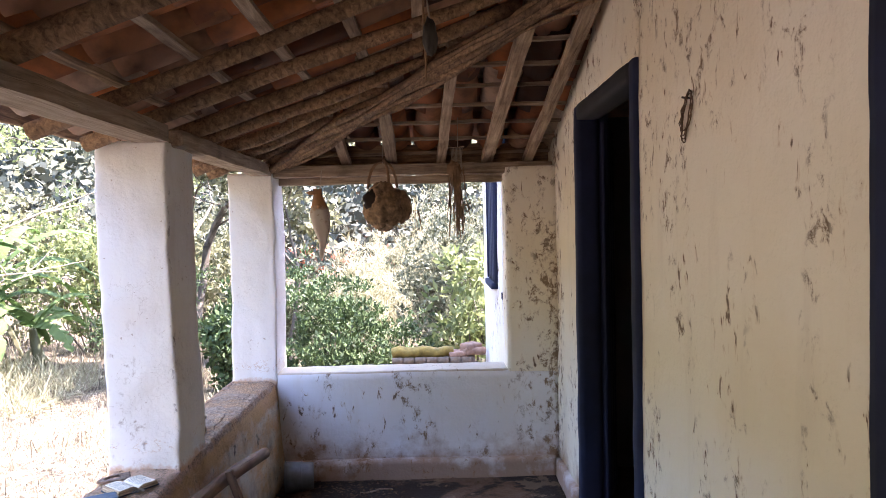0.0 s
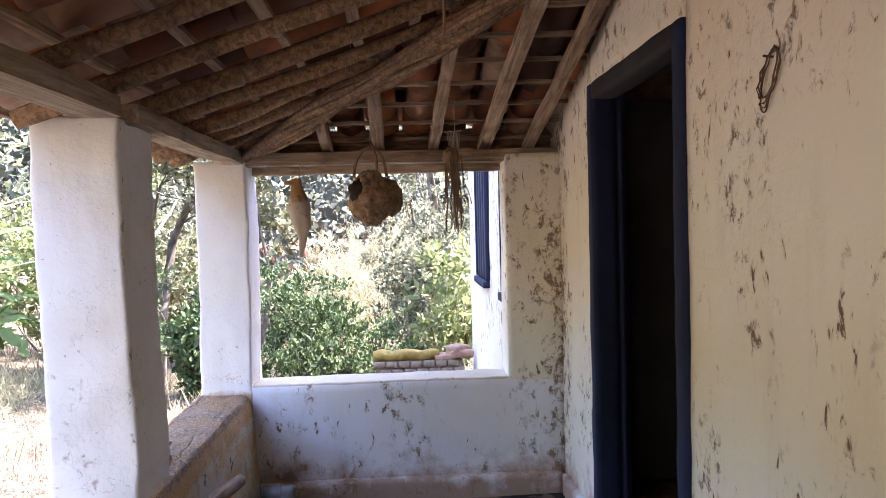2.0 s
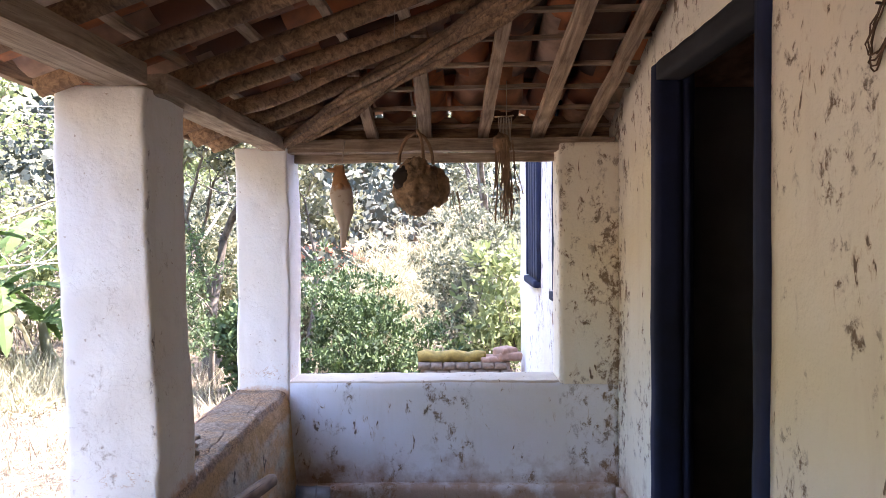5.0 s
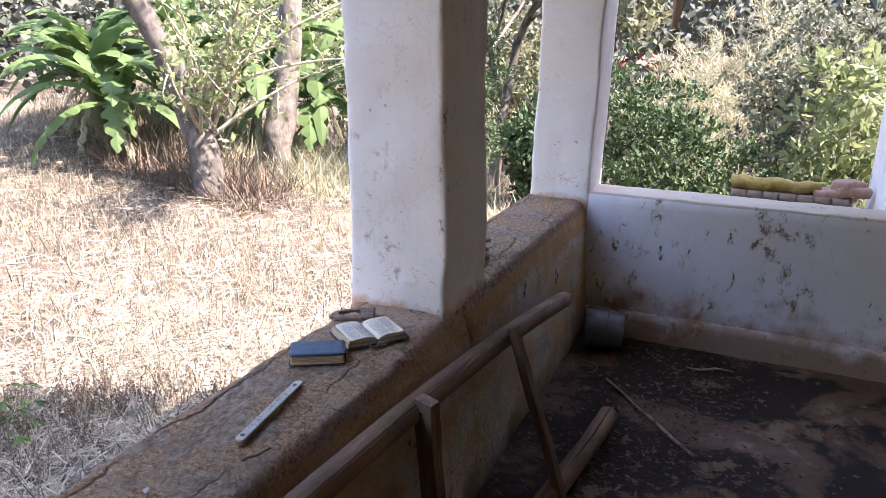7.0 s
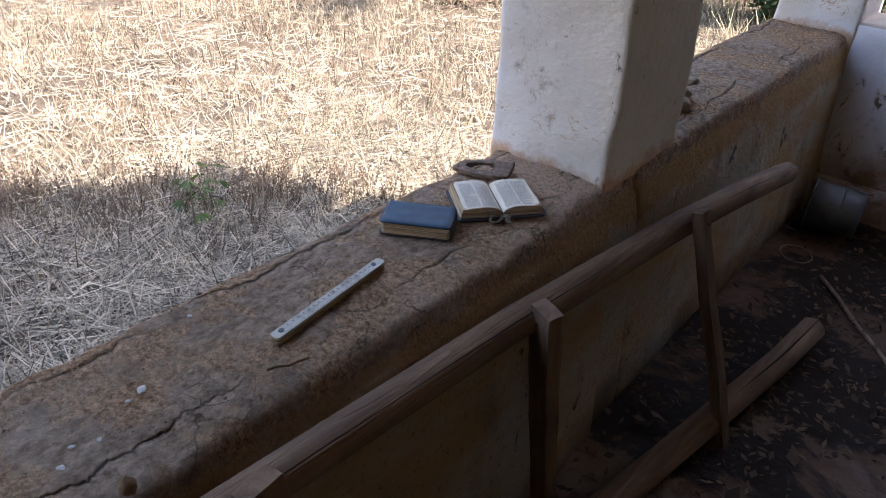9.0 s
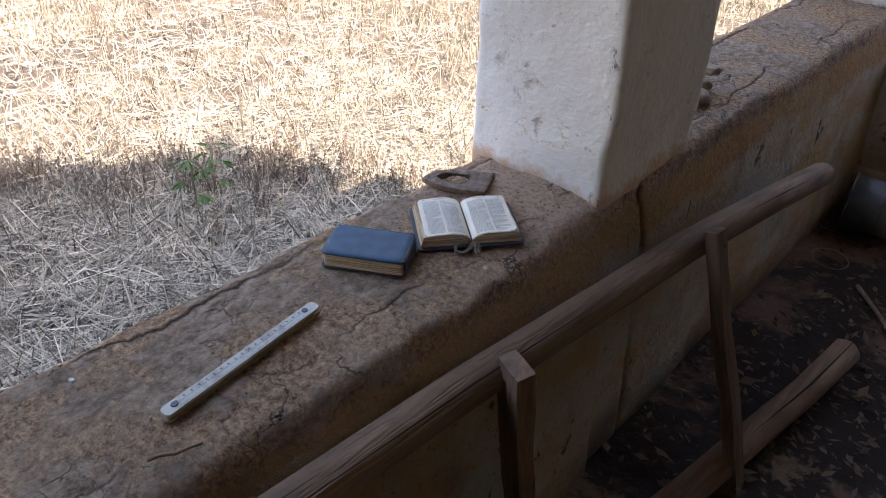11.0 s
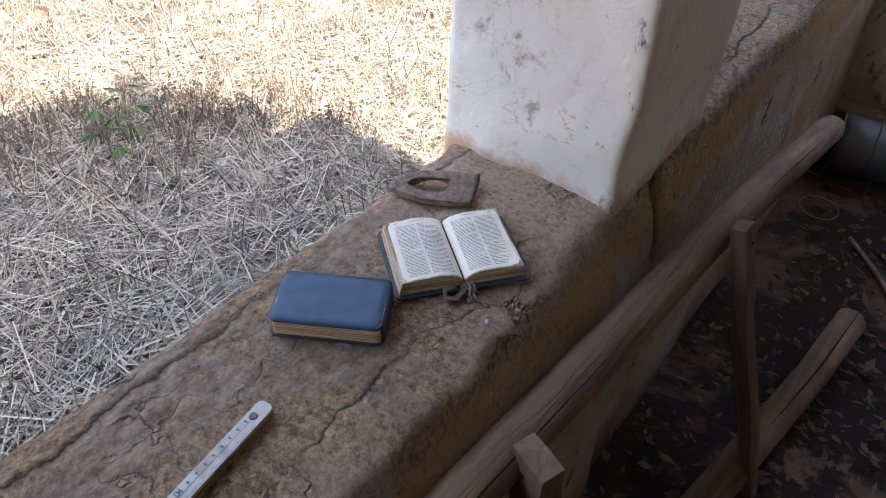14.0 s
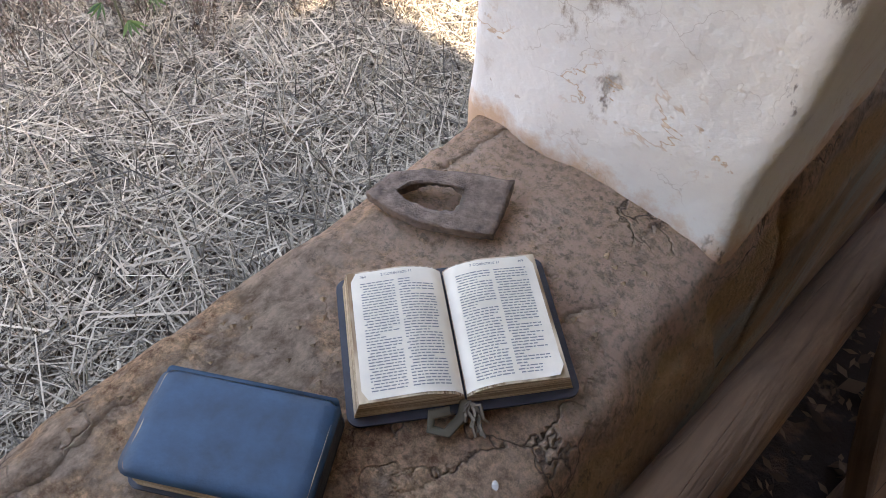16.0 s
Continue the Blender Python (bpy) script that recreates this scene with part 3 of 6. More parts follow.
def door(name, y0, y1, top, open_in, label):
    d = empty(name, (XW, y0, 0))
    for nm, lo, hi, m in (("door_frame", (-0.012, -0.08, 0.0), (0.10, 0.0, top + 0.075), NAVY), ("door_frame", (-0.012, y1 - y0, 0.0), (0.10, y1 - y0 + 0.08, top + 0.075), NAVY), ("lintel", (-0.014, -0.001, top), (0.10, y1 - y0 + 0.001, top + 0.075), DARKFRAME), ("threshold", (0.0, 0.0, -0.02), (WT, y1 - y0, 0.025), GREYWOOD)):
        obj(nm, lumpy_box(nm, lo, hi, 0.03, 0.008, 0.003, 6.0, y0), m, d)
    for nm, yy in (("reveal", -0.08), ("reveal", y1 - y0 + 0.012)):
        obj(nm, lumpy_box(nm, (0.10, yy, 0.0), (WT + 0.002, yy + 0.068, top + 0.07), 0.06, 0.006, 0.004, 5.0, yy), NAVY, d)
    half = (y1 - y0) / 2
    for side in (0, 1):
        leaf = empty("door_leaf")
        leaf.parent = d
        base = 0.0 if side == 0 else y1 - y0
        s = 1 if side == 0 else -1
        ang = (-160 if side == 0 else 160) if open_in else 0
        if open_in:
            leaf.matrix_basis = pose(WT - 0.02, base + s * 0.005, 0.03, 0, 0, ang)
        else:
            leaf.matrix_basis = pose(0.05, base + s * 0.005, 0.03)
        w = half - 0.008
        for k in range(4):
            a, c = k * w / 4 + 0.002, (k + 1) * w / 4 - 0.002
            lo, hi = (0.0, min(s * a, s * c), 0.0), (0.025, max(s * a, s * c), top - 0.04)
            obj("board", lumpy_box("board", lo, hi, 0.08, 0.005, 0.002, 6.0, k + y0), NAVY, leaf)
        for zz in (0.3, top - 0.4):
            lo, hi = (0.025, min(s * 0.01, s * (w - 0.01)), zz), (0.05, max(s * 0.01, s * (w - 0.01)), zz + 0.09)
            obj("ledge", lumpy_box("ledge", lo, hi, 0.06, 0.006, 0.002, 6.0, zz), NAVY, leaf)
    return tagged(d, label, "door", kind="structure")


door("door_1", DY0, DY1, DTOP, True, "navy blue double plank door standing open in its frame")
door("door_2", EY0, EY1, DTOP, False, "navy blue double plank door, closed")

# ---- wing of the house beyond the porch ----
wing = obj("wall_wing", lumpy_box("wall_wing", (0.24, 8.46, -1.1), (4.5, 10.95, 2.45), 0.10, 0.03, 0.008, 2.0, 21.0), PLASTER_BACK)
tagged(wing, "bright whitewashed outer wall of the house wing", "wall", kind="structure")


def shutter_window(name, y0, y1, z0, z1):
    w = empty(name, (0.24, y0, z0))
    for k in range(4):
        a = (y1 - y0) / 4
        obj("board", lumpy_box("board", (-0.018, k * a + 0.002, 0.0), (0.006, (k + 1) * a - 0.002, z1 - z0), 0.06, 0.004, 0.002, 5.0, k), NAVY, w)
    for nm, lo, hi in (("window_sill", (-0.05, -0.04, -0.05), (0.02, y1 - y0 + 0.04, -0.002)), ("window_frame", (-0.03, -0.05, 0.0), (0.01, -0.002, z1 - z0)), ("window_frame", (-0.03, y1 - y0 + 0.002, 0.0), (0.01, y1 - y0 + 0.05, z1 - z0))):
        obj(nm, lumpy_box(nm, lo, hi, 0.05, 0.006, 0.002, 5.0, 2.0), NAVY, w)
    return tagged(w, "navy blue plank shutter, closed, in a whitewashed wall", "window", kind="structure")


shutter_window("window_1", 9.48, 10.08, 1.06, 2.15)
shutter_window("window_2", 8.54, 8.68, 1.06, 2.15)

# ---- roof over the porch ----
SL = 0.35                         # rise per metre
ROOT = 1.885                      # height of the beam's top


def zl(x):
    return ROOT + SL * (x + 1.27)


def ze(y):
    return ROOT + SL * (YB + 0.10 - y)


beam_l = timber("beam_long", (-1.275, 1.0, 1.858), (-1.275, 6.60, 1.858), 0.13, 0.065, 1.0, BEAM)
tagged(beam_l, "hewn grey-brown wooden eave beam on the pillars", "beam", kind="structure")
beam_l2 = timber("beam_long_far", (-1.27, 6.72, 1.858), (-1.27, 8.22, 1.858), 0.125, 0.065, 4.0, BEAM)
tagged(beam_l2, "hewn grey-brown wooden eave beam on the pillars", "beam", kind="structure")
beam_e = timber("beam_end", (-1.25, YB + 0.08, 1.852), (0.47, YB + 0.08, 1.852), 0.12, 0.068, 7.0, BEAM)
tagged(beam_e, "pale hewn wooden beam over the end opening", "beam", kind="structure")
beam_e2 = timber("beam_end_lower", (-1.20, YB + 0.17, 1.80), (0.18, YB + 0.17, 1.80), 0.06, 0.05, 9.0, BEAM)
tagged(beam_e2, "rough wooden batten under the end beam", "beam", kind="structure")

roof = tagged(empty("roof", (0, 0, 0)), "old clay tile hipped porch roof on rough poles", "roof", kind="structure")
hip_pts = bent((-1.30, YB + 0.12, ROOT - 0.03), (0.62, 6.40, ROOT - 0.03 + SL * 1.90), 14, 0.03, 3)
v, f = rod("hip_rafter", hip_pts, [0.040 + 0.009 * math.sin(i * 1.7) for i in range(15)], 10, 0.16, 3)
obj("hip_rafter", mesh("hip_rafter", v, f, True), RAFTER, roof, "crooked hewn hip rafter")
for i in range(6):
    pts = [p + Vector((0.024 * i - 0.06 + 0.012 * math.sin(k * 0.9 + 2 * i), 0.016 * i - 0.035, -0.030 - 0.016 * math.sin(k * 1.3 + i))) for k, p in enumerate(hip_pts)]
    v, f = rod("split", pts, [0.008 + 0.005 * ((i * 7 + k) % 3) for k in range(15)], 6, 0.25, i)
    obj("lath", mesh("lath", v, f, True), RAFTER, roof)

rnd = random.Random(11)
# poles of the long slope
pole_y = [8.02, 7.78, 7.50, 7.22, 6.93, 6.62, 6.22, 5.72, 5.2, 4.7, 4.2, 3.6, 3.0, 2.4, 1.8]
for i, y in enumerate(pole_y):
    x1 = min(XW - 0.005, -1.22 + (YB + 0.04 - y))
    r = rnd.uniform(0.026, 0.039)
    skew = rnd.uniform(-0.05, 0.05)
    pts = bent((-1.52, y + skew, zl(-1.52) + r), (x1, y - skew * 0.5, zl(x1) + r), 8, 0.035, 40 + i)
    v, f = rod("rafter", pts, [r * (1.1 - 0.25 * k / 8 + 0.05 * math.sin(k * 2.1 + i)) for k in range(9)], 10, 0.06, i)
    obj("rafter", mesh("rafter", v, f, True), RAFTER, roof)
# sawn rafters of the end slope
for i, x in enumerate((-0.78, -0.50, -0.20, 0.08, 0.33)):
    y1 = max(6.5, YB - 0.04 - (x + 1.22))
    w = 0.055 + 0.012 * (i % 2)
    sk = (-0.02, 0.0, 0.05, 0.09, 0.10)[i]
    timber("rafter", (x, YB + 0.16, ze(YB + 0.16) + 0.035), (x + sk, y1, ze(y1) + 0.035), w, 0.055, 30 + i, BATTEN, roof)
# battens, long slope
for i in range(9):
    x = -1.48 + i * 0.235
    if x > XW - 0.03:
        break
    ye = min(8.15, YB + 0.08 - max(0, x + 1.22))
    y = 1.3
    while y < ye - 0.1:
        L = min(rnd.uniform(1.4, 2.4), ye - y)
        za = zl(x) + 0.085
        timber("batten", (x + rnd.uniform(-0.02, 0.02), y, za), (x + rnd.uniform(-0.02, 0.02), y + L, za), rnd.uniform(0.028, 0.05), 0.018, i * 7 + y, BATTEN, roof, amp=0.004)
        y += L + 0.01
# battens, end slope
for i in range(9):
    y = YB + 0.12 - i * 0.185
    xa = -1.24 + max(0.0, YB - y) * 1.0
    if xa > XW - 0.15:
        break
    z = ze(y) + 0.075
    timber("batten", (xa, y + rnd.uniform(-0.015, 0.015), z), (XW - 0.01, y + rnd.uniform(-0.015, 0.015), z + 0.006), rnd.uniform(0.026, 0.04), 0.018, i * 3.3, BATTEN, roof, amp=0.006)


def tile_mesh(name, flip):
    """A tapered half-round clay tile, 0.42 long, lying along y; flip: hollow side down."""
    L, th, seg = 0.42, 0.012, 7
    verts, faces = [], []
    for y, r in ((0.0, 0.088), (L, 0.070)):
        for rr in (r, r - th):
            for s in range(seg + 1):
                a = math.pi * s / seg
                verts.append((-rr * math.cos(a), y, (rr * math.sin(a) if flip else -rr * math.sin(a))))
    n = seg + 1
    for s in range(seg):
        for a, b in ((0, 2), (3, 1), (1, 0), (2, 3)):
            faces.append((a * n + s, a * n + s + 1, b * n + s + 1, b * n + s))
    for s in (0, seg):
        faces.append((s, n + s, 3 * n + s, 2 * n + s))
    return mesh(name, verts, faces, True)


PAN, COVER = tile_mesh("tile", False), tile_mesh("tile", True)
for me in (PAN, COVER):
    me.materials.append(TILE)
TW, TL = 0.195, 0.345


def lay_tile(me, u, run, slope, jitter):
    """slope 'l': the long side, u along y; 'e': the end, u along x. run: metres up the slope from the eave."""
    a = math.atan(SL)
    up = 0.205 if me is PAN else 0.225
    if slope == "l":
        x = -1.62 + run * math.cos(a)
        m = pose(x, u, zl(x) + up, 0, 0, -90) @ pose(0, 0, 0, math.degrees(a) - 2.0)
    else:
        y = YB + 0.40 - run * math.cos(a)
        m = pose(u, y, ze(y) + up, 0, 0, 180) @ pose(0, 0, 0, math.degrees(a) - 2.0)
    ob = obj("tile", me, TILE, roof)
    ob.matrix_world = m @ pose(jitter.uniform(-0.008, 0.008), jitter.uniform(-0.02, 0.02), jitter.uniform(-0.004, 0.004), jitter.uniform(-1.5, 1.5), jitter.uniform(-3, 3), jitter.uniform(-3, 3))


jit = random.Random(5)
y = 4.0
while y < 8.5:
    for k in range(6):
        x = -1.62 + k * TL * 0.94
        if x + y < 7.25 + 0.25:
            lay_tile(PAN, y, k * TL, "l", jit)
            lay_tile(COVER, y + TW / 2, k * TL, "l", jit)
    y += TW
x = -1.45
while x < 0.62:
    for k in range(6):
        yy = YB + 0.40 - k * TL * 0.94
        if x + yy > 6.75:
            lay_tile(PAN, x, k * TL, "e", jit)
            lay_tile(COVER, x + TW / 2, k * TL, "e", jit)
    x += TW


def roof_cover():
    """The outer tiled skin, closing the roof to the ridge of the house."""
    up = 0.34
    xr, yend = 2.4, YB + 0.42
    run = xr + 1.62
    ez = lambda x: zl(x) + up
    a, b = (-1.62, 0.9, ez(-1.62)), (-1.62, yend, ez(-1.62))
    c, d = (xr, yend - run, ez(xr)), (xr, 0.9, ez(xr))
    e = (xr + run, yend, ez(-1.62))
    g = (xr + run, 0.9, ez(-1.62))
    verts = [a, b, c, d, e, g]
    verts += [(p[0], p[1], p[2] + 0.03) for p in verts]
    faces = [(0, 1, 2, 3), (1, 4, 2), (2, 4, 5, 3), (6, 9, 8, 7), (7, 8, 10), (8, 9, 11, 10), (0, 6, 7, 1), (1, 7, 10, 4), (3, 9, 6, 0), (5, 11, 9, 3), (4, 10, 11, 5)]
    obj("covering", mesh("covering", verts, faces), TILE, roof)


roof_cover()
wing_roof = obj("roof_wing", lumpy_box("roof_wing", (0.0, 8.7, 2.46), (4.9, 11.2, 2.56), 0.3, 0.02, 0.01, 2.0, 1.0), TILE)
tagged(wing_roof, "clay tile roof of the house wing", "roof", kind="structure")
board = timber("eave_board", (-1.665, 1.2, 1.915), (-1.665, 8.55, 1.915), 0.03, 0.085, 3.0, RAFTER)
tagged(board, "dark weathered board that closes the eave under the tiles", "board", kind="structure")
# added filler that blocks the light between end beam and tiles
board = timber("eave_board_end", (-1.3, YB + 0.18, 1.95), (0.47, YB + 0.18, 1.95), 0.03, 0.13, 5.0, RAFTER)
tagged(board, "dark weathered board that closes the eave under the tiles", "board", kind="structure")


# ---- plants ----
def leaf(verts, faces, p, d, size, width, rnd):
    """One pointed leaf, folded a little along its rib."""
    side = d.cross(Vector((rnd.uniform(-1, 1), rnd.uniform(-1, 1), rnd.uniform(-1, 1))))
    if side.length < 1e-3:
        return
    side.normalize()
    o = len(verts)
    verts += [p, p + d * size * 0.45 + side * size * width, p + d * size, p + d * size * 0.45 - side * size * width]
    faces.append((o, o + 1, o + 2, o + 3))


def rand_dir(rnd):
    while True:
        v = Vector((rnd.uniform(-1, 1), rnd.uniform(-1, 1), rnd.uniform(-1, 1)))
        if 0.05 < v.length < 1:
            return v.normalized()


def grow(rnd, base, d, length, radius, depth, spread, rods, tips, sag=0.0):
    """Limbs that fork; gathers the tubes and the twig ends."""
    n = 4
    pts, p, dd = [base], base.copy(), d.copy()
    for i in range(n):
        dd = (dd + rand_dir(rnd) * 0.17 + Vector((0, 0, -sag * 0.15))).normalized()
        p = p + dd * length / n
        pts.append(p.copy())
    end = radius * (0.6 if depth else 0.35)
    rods.append(rod("limb", pts, [radius + (end - radius) * i / n for i in range(n + 1)], 7 if radius > 0.03 else 4, 0.06, rnd.randint(0, 9999), False))
    if depth <= 1:
        tips += [pts[-1], pts[-2], pts[-3]]
    if depth == 0:
        return
    for k in range(rnd.choice((2, 3, 3))):
        nd_ = (dd + rand_dir(rnd) * spread).normalized()
        at = pts[-1] if k < 2 else pts[rnd.randint(1, n - 1)]
        grow(rnd, at, nd_, length * rnd.uniform(0.6, 0.85), end * rnd.uniform(0.6, 0.9), depth - 1, spread, rods, tips, sag)


def foliage(rnd, tips, per, reach, size, width, up=0.0):
    verts, faces = [], []
    for t in tips:
        for _ in range(per):
            d = (rand_dir(rnd) + Vector((0, 0, up))).normalized()
            p = t + rand_dir(rnd) * reach * rnd.random() ** 0.5
            leaf(verts, faces, p, d, size * rnd.uniform(0.6, 1.25), width, rnd)
    return verts, faces


def tree(name, base, lean, length, radius, depth, spread, per, reach, size, width, leaves, label, seed, sag=0.0, bark=None, first=1.0):
    rnd = random.Random(seed)
    t = empty(name, (base[0], base[1], ground_z(base[0], base[1]) - 0.05))
    rods, tips = [], []
    grow(rnd, Vector((0, 0, 0)), Vector(lean).normalized(), length, radius, depth, spread, rods, tips, sag)
    v, f = join(*rods)
    obj("trunk", mesh("trunk", v, f, True), bark or BARK, t)
    v, f = foliage(rnd, tips, per, reach, size, width, 0.1)
    obj("crown", mesh("crown", v, f), leaves, t)
    return tagged(t, label, "tree")


def bush(name, base, rx, rz, n, per, reach, size, width, leaves, label, seed, up=0.5, flat=0.75, stems=14, category="bush"):
    """Stems from one foot, ending in tufts of leaves with gaps between."""
    rnd = random.Random(seed)
    t = empty(name, (base[0], base[1], ground_z(base[0], base[1]) - 0.03))
    rods, tips = [], []
    for i in range(stems):
        a, q = rnd.uniform(0, 6.28), rnd.random() ** 0.6
        e = Vector((math.cos(a) * rx * q * 0.8, math.sin(a) * rx * q * 0.8, rz * rnd.uniform(0.5, 0.9) * (1 - 0.3 * q)))
        rods.append(rod("stem", bent((e.x * 0.12, e.y * 0.12, 0), e, 5, 0.10 * rz, seed * 31 + i), [0.016, 0.014, 0.012, 0.010, 0.008, 0.005], 4, 0, i, False))
    lump = Vector((seed * 3.7, seed * 1.3, 0))
    while len(tips) < n:
        d = rand_dir(rnd)
        k = 0.62 + 0.55 * noise.noise(d * 1.8 + lump)
        r = rnd.random() ** 0.45
        p = Vector((d.x * rx, d.y * rx, d.z * rz * 0.5)) * r * (0.55 + k * 0.7) + Vector((0, 0, rz * 0.55))
        if p.z > 0.03 + (1 - flat) * rz * 0.4 and noise.noise(p * 3.2 + lump) > -0.22:
            tips.append(p)
    v, f = join(*rods)
    obj("stem", mesh("stem", v, f, True), BARK, t)
    v, f = foliage(rnd, tips, per, reach, size, width, up)
    obj("foliage", mesh("foliage", v, f), leaves, t)
    return tagged(t, label, category)


bush("evergreen_bush", (-1.45, 12.0), 0.85, 2.0, 700, 22, 0.075, 0.06, 0.22, LEAF_DARK, "dense dark green evergreen bush", 3, up=0.9)
bush("evergreen_bush", (-0.55, 12.6), 0.55, 1.45, 160, 22, 0.075, 0.06, 0.22, LEAF_DARK, "dense dark green evergreen bush, smaller", 4, up=0.9)
bush("grey_green_bush", (0.05, 14.4), 0.95, 2.9, 520, 26, 0.09, 0.07, 0.26, LEAF_GREY, "tall rounded grey-green leafy bush", 6)
bush("broadleaf_shrub", (0.22, 12.5), 0.50, 2.35, 90, 16, 0.14, 0.15, 0.17, LEAF_LIGHT, "fresh bright green long-leaved shrub", 9, flat=0.25, stems=5)
bush("pale_shrub", (-1.35, 16.0), 0.9, 2.3, 260, 26, 0.12, 0.16, 0.05, DRYLEAF, "pale dry feathery shrub", 12, up=0.9)
bush("pale_shrub", (-0.3, 18.5), 1.2, 3.0, 260, 26, 0.14, 0.18, 0.05, DRYLEAF, "pale dry feathery shrub", 13, up=0.9)
rb = random.Random(8)
for i, (x, y, rx, rz, m) in enumerate(((-3.4, 17.5, 0.9, 1.7, LEAF_GREY), (-2.4, 21.0, 1.4, 1.7, LEAF_GREY), (1.6, 17.5, 1.2, 3.6, LEAF_GREY), (2.5, 22.0, 1.8, 5.0, LEAF_OLIVE), (-5.4, 19.5, 1.4, 2.8, LEAF_OLIVE), (-3.3, 14.6, 0.5, 1.5, LEAF_DARK), (-7.5, 19.0, 1.5, 3.2, LEAF_LIGHT), (-10.0, 20.5, 1.9, 3.6, LEAF_OLIVE), (-13.0, 19.0, 1.8, 3.0, LEAF_OLIVE), (-15.5, 22.5, 2.2, 4.0, LEAF_GREY), (-0.8, 24.5, 1.6, 1.9, LEAF_OLIVE), (-7.0, 25.0, 2.2, 4.6, LEAF_GREY))):
    bush("leafy_bush", (x, y), rx, rz, 230, 24, 0.16, 0.11 + 0.004 * (y - 14), 0.28, m, "sunlit tangled bush on the dry slope", 20 + i, flat=0.9)

tree("slim_tree", (-2.85, 16.2), (0.05, 0, 1), 1.9, 0.075, 4, 0.62, 26, 0.24, 0.12, 0.28, LEAF_GREY, "slim pale-barked tree with sparse grey-green leaves", 31)
tree("slim_tree", (-4.55, 16.6), (-0.02, 0, 1), 2.3, 0.13, 4, 0.62, 26, 0.26, 0.13, 0.28, LEAF_OLIVE, "straight grey tree trunk with sparse olive leaves", 35)
tree("slim_tree", (-5.6, 17.6), (0.05, 0.1, 1), 2.2, 0.08, 4, 0.6, 24, 0.26, 0.13, 0.28, LEAF_LIGHT, "slim pale-barked tree with light green leaves", 36)
tree("leaning_tree", (0.0, 21.5), (0.22, 0, 1), 2.9, 0.16, 4, 0.6, 26, 0.3, 0.14, 0.28, LEAF_GREY, "pale forked tree behind the bushes", 38)
tree("conifer", (-4.0, 15.2), (0, 0, 1), 1.1, 0.05, 3, 0.9, 46, 0.20, 0.09, 0.12, LEAF_DARK, "small dark green drooping tree", 41, sag=0.6)
tree("shade_tree", (-7.08, 12.40), (-0.27, 0.0, 1), 2.9, 0.235, 5, 0.72, 12, 0.30, 0.12, 0.30, LEAF_OLIVE, "large old tree with mottled bark and pale spreading limbs", 52, sag=0.25)
tree("shade_tree", (-7.42, 14.25), (-0.02, 0.0, 1), 2.7, 0.27, 4, 0.75, 20, 0.30, 0.12, 0.30, LEAF_LIGHT, "thick mottled grey tree trunk with light green crown", 57, sag=0.2)


def tall_tree(base, crown, r, n, seed):
    """A tall tree added unseen behind the house, so its crown shades the yard by the porch."""
    rnd = random.Random(seed)
    t = empty("tall_tree", (base[0], base[1], ground_z(*base) - 0.05))
    off = Vector(t.location)
    top = Vector(crown) - off
    rods = [rod("trunk", bent((0, 0, 0), top, 10, 0.25, seed), [0.30 - 0.022 * i for i in range(11)], 9, 0.04, seed)]
    tips = []
    for i in range(n):
        d = rand_dir(rnd)
        k = 0.75 + 0.6 * noise.noise(d * 1.7 + Vector((seed, 0, 0)))
        p = top + Vector((d.x * r[0], d.y * r[1], d.z * r[2])) * k * rnd.random() ** 0.4
        tips.append(p)
        if i % 12 == 0:
            rods.append(rod("limb", bent(top - Vector((0, 0, r[2])), p, 5, 0.15, i), [0.06, 0.05, 0.04, 0.03, 0.02, 0.01], 5, 0, i, False))
    v, f = join(*rods)
    obj("trunk", mesh("trunk", v, f, True), BARK, t)
    v, f = foliage(rnd, tips, 24, 0.30, 0.26, 0.33)
    obj("crown", mesh("crown", v, f), LEAF_DARK, t)
    tagged(t, "unseen tall leafy tree added behind the house to shade the yard", "tree")


tall_tree((7.6, 8.0), (6.75, 8.15, 14.0), (2.2, 2.0, 1.6), 420, 5)


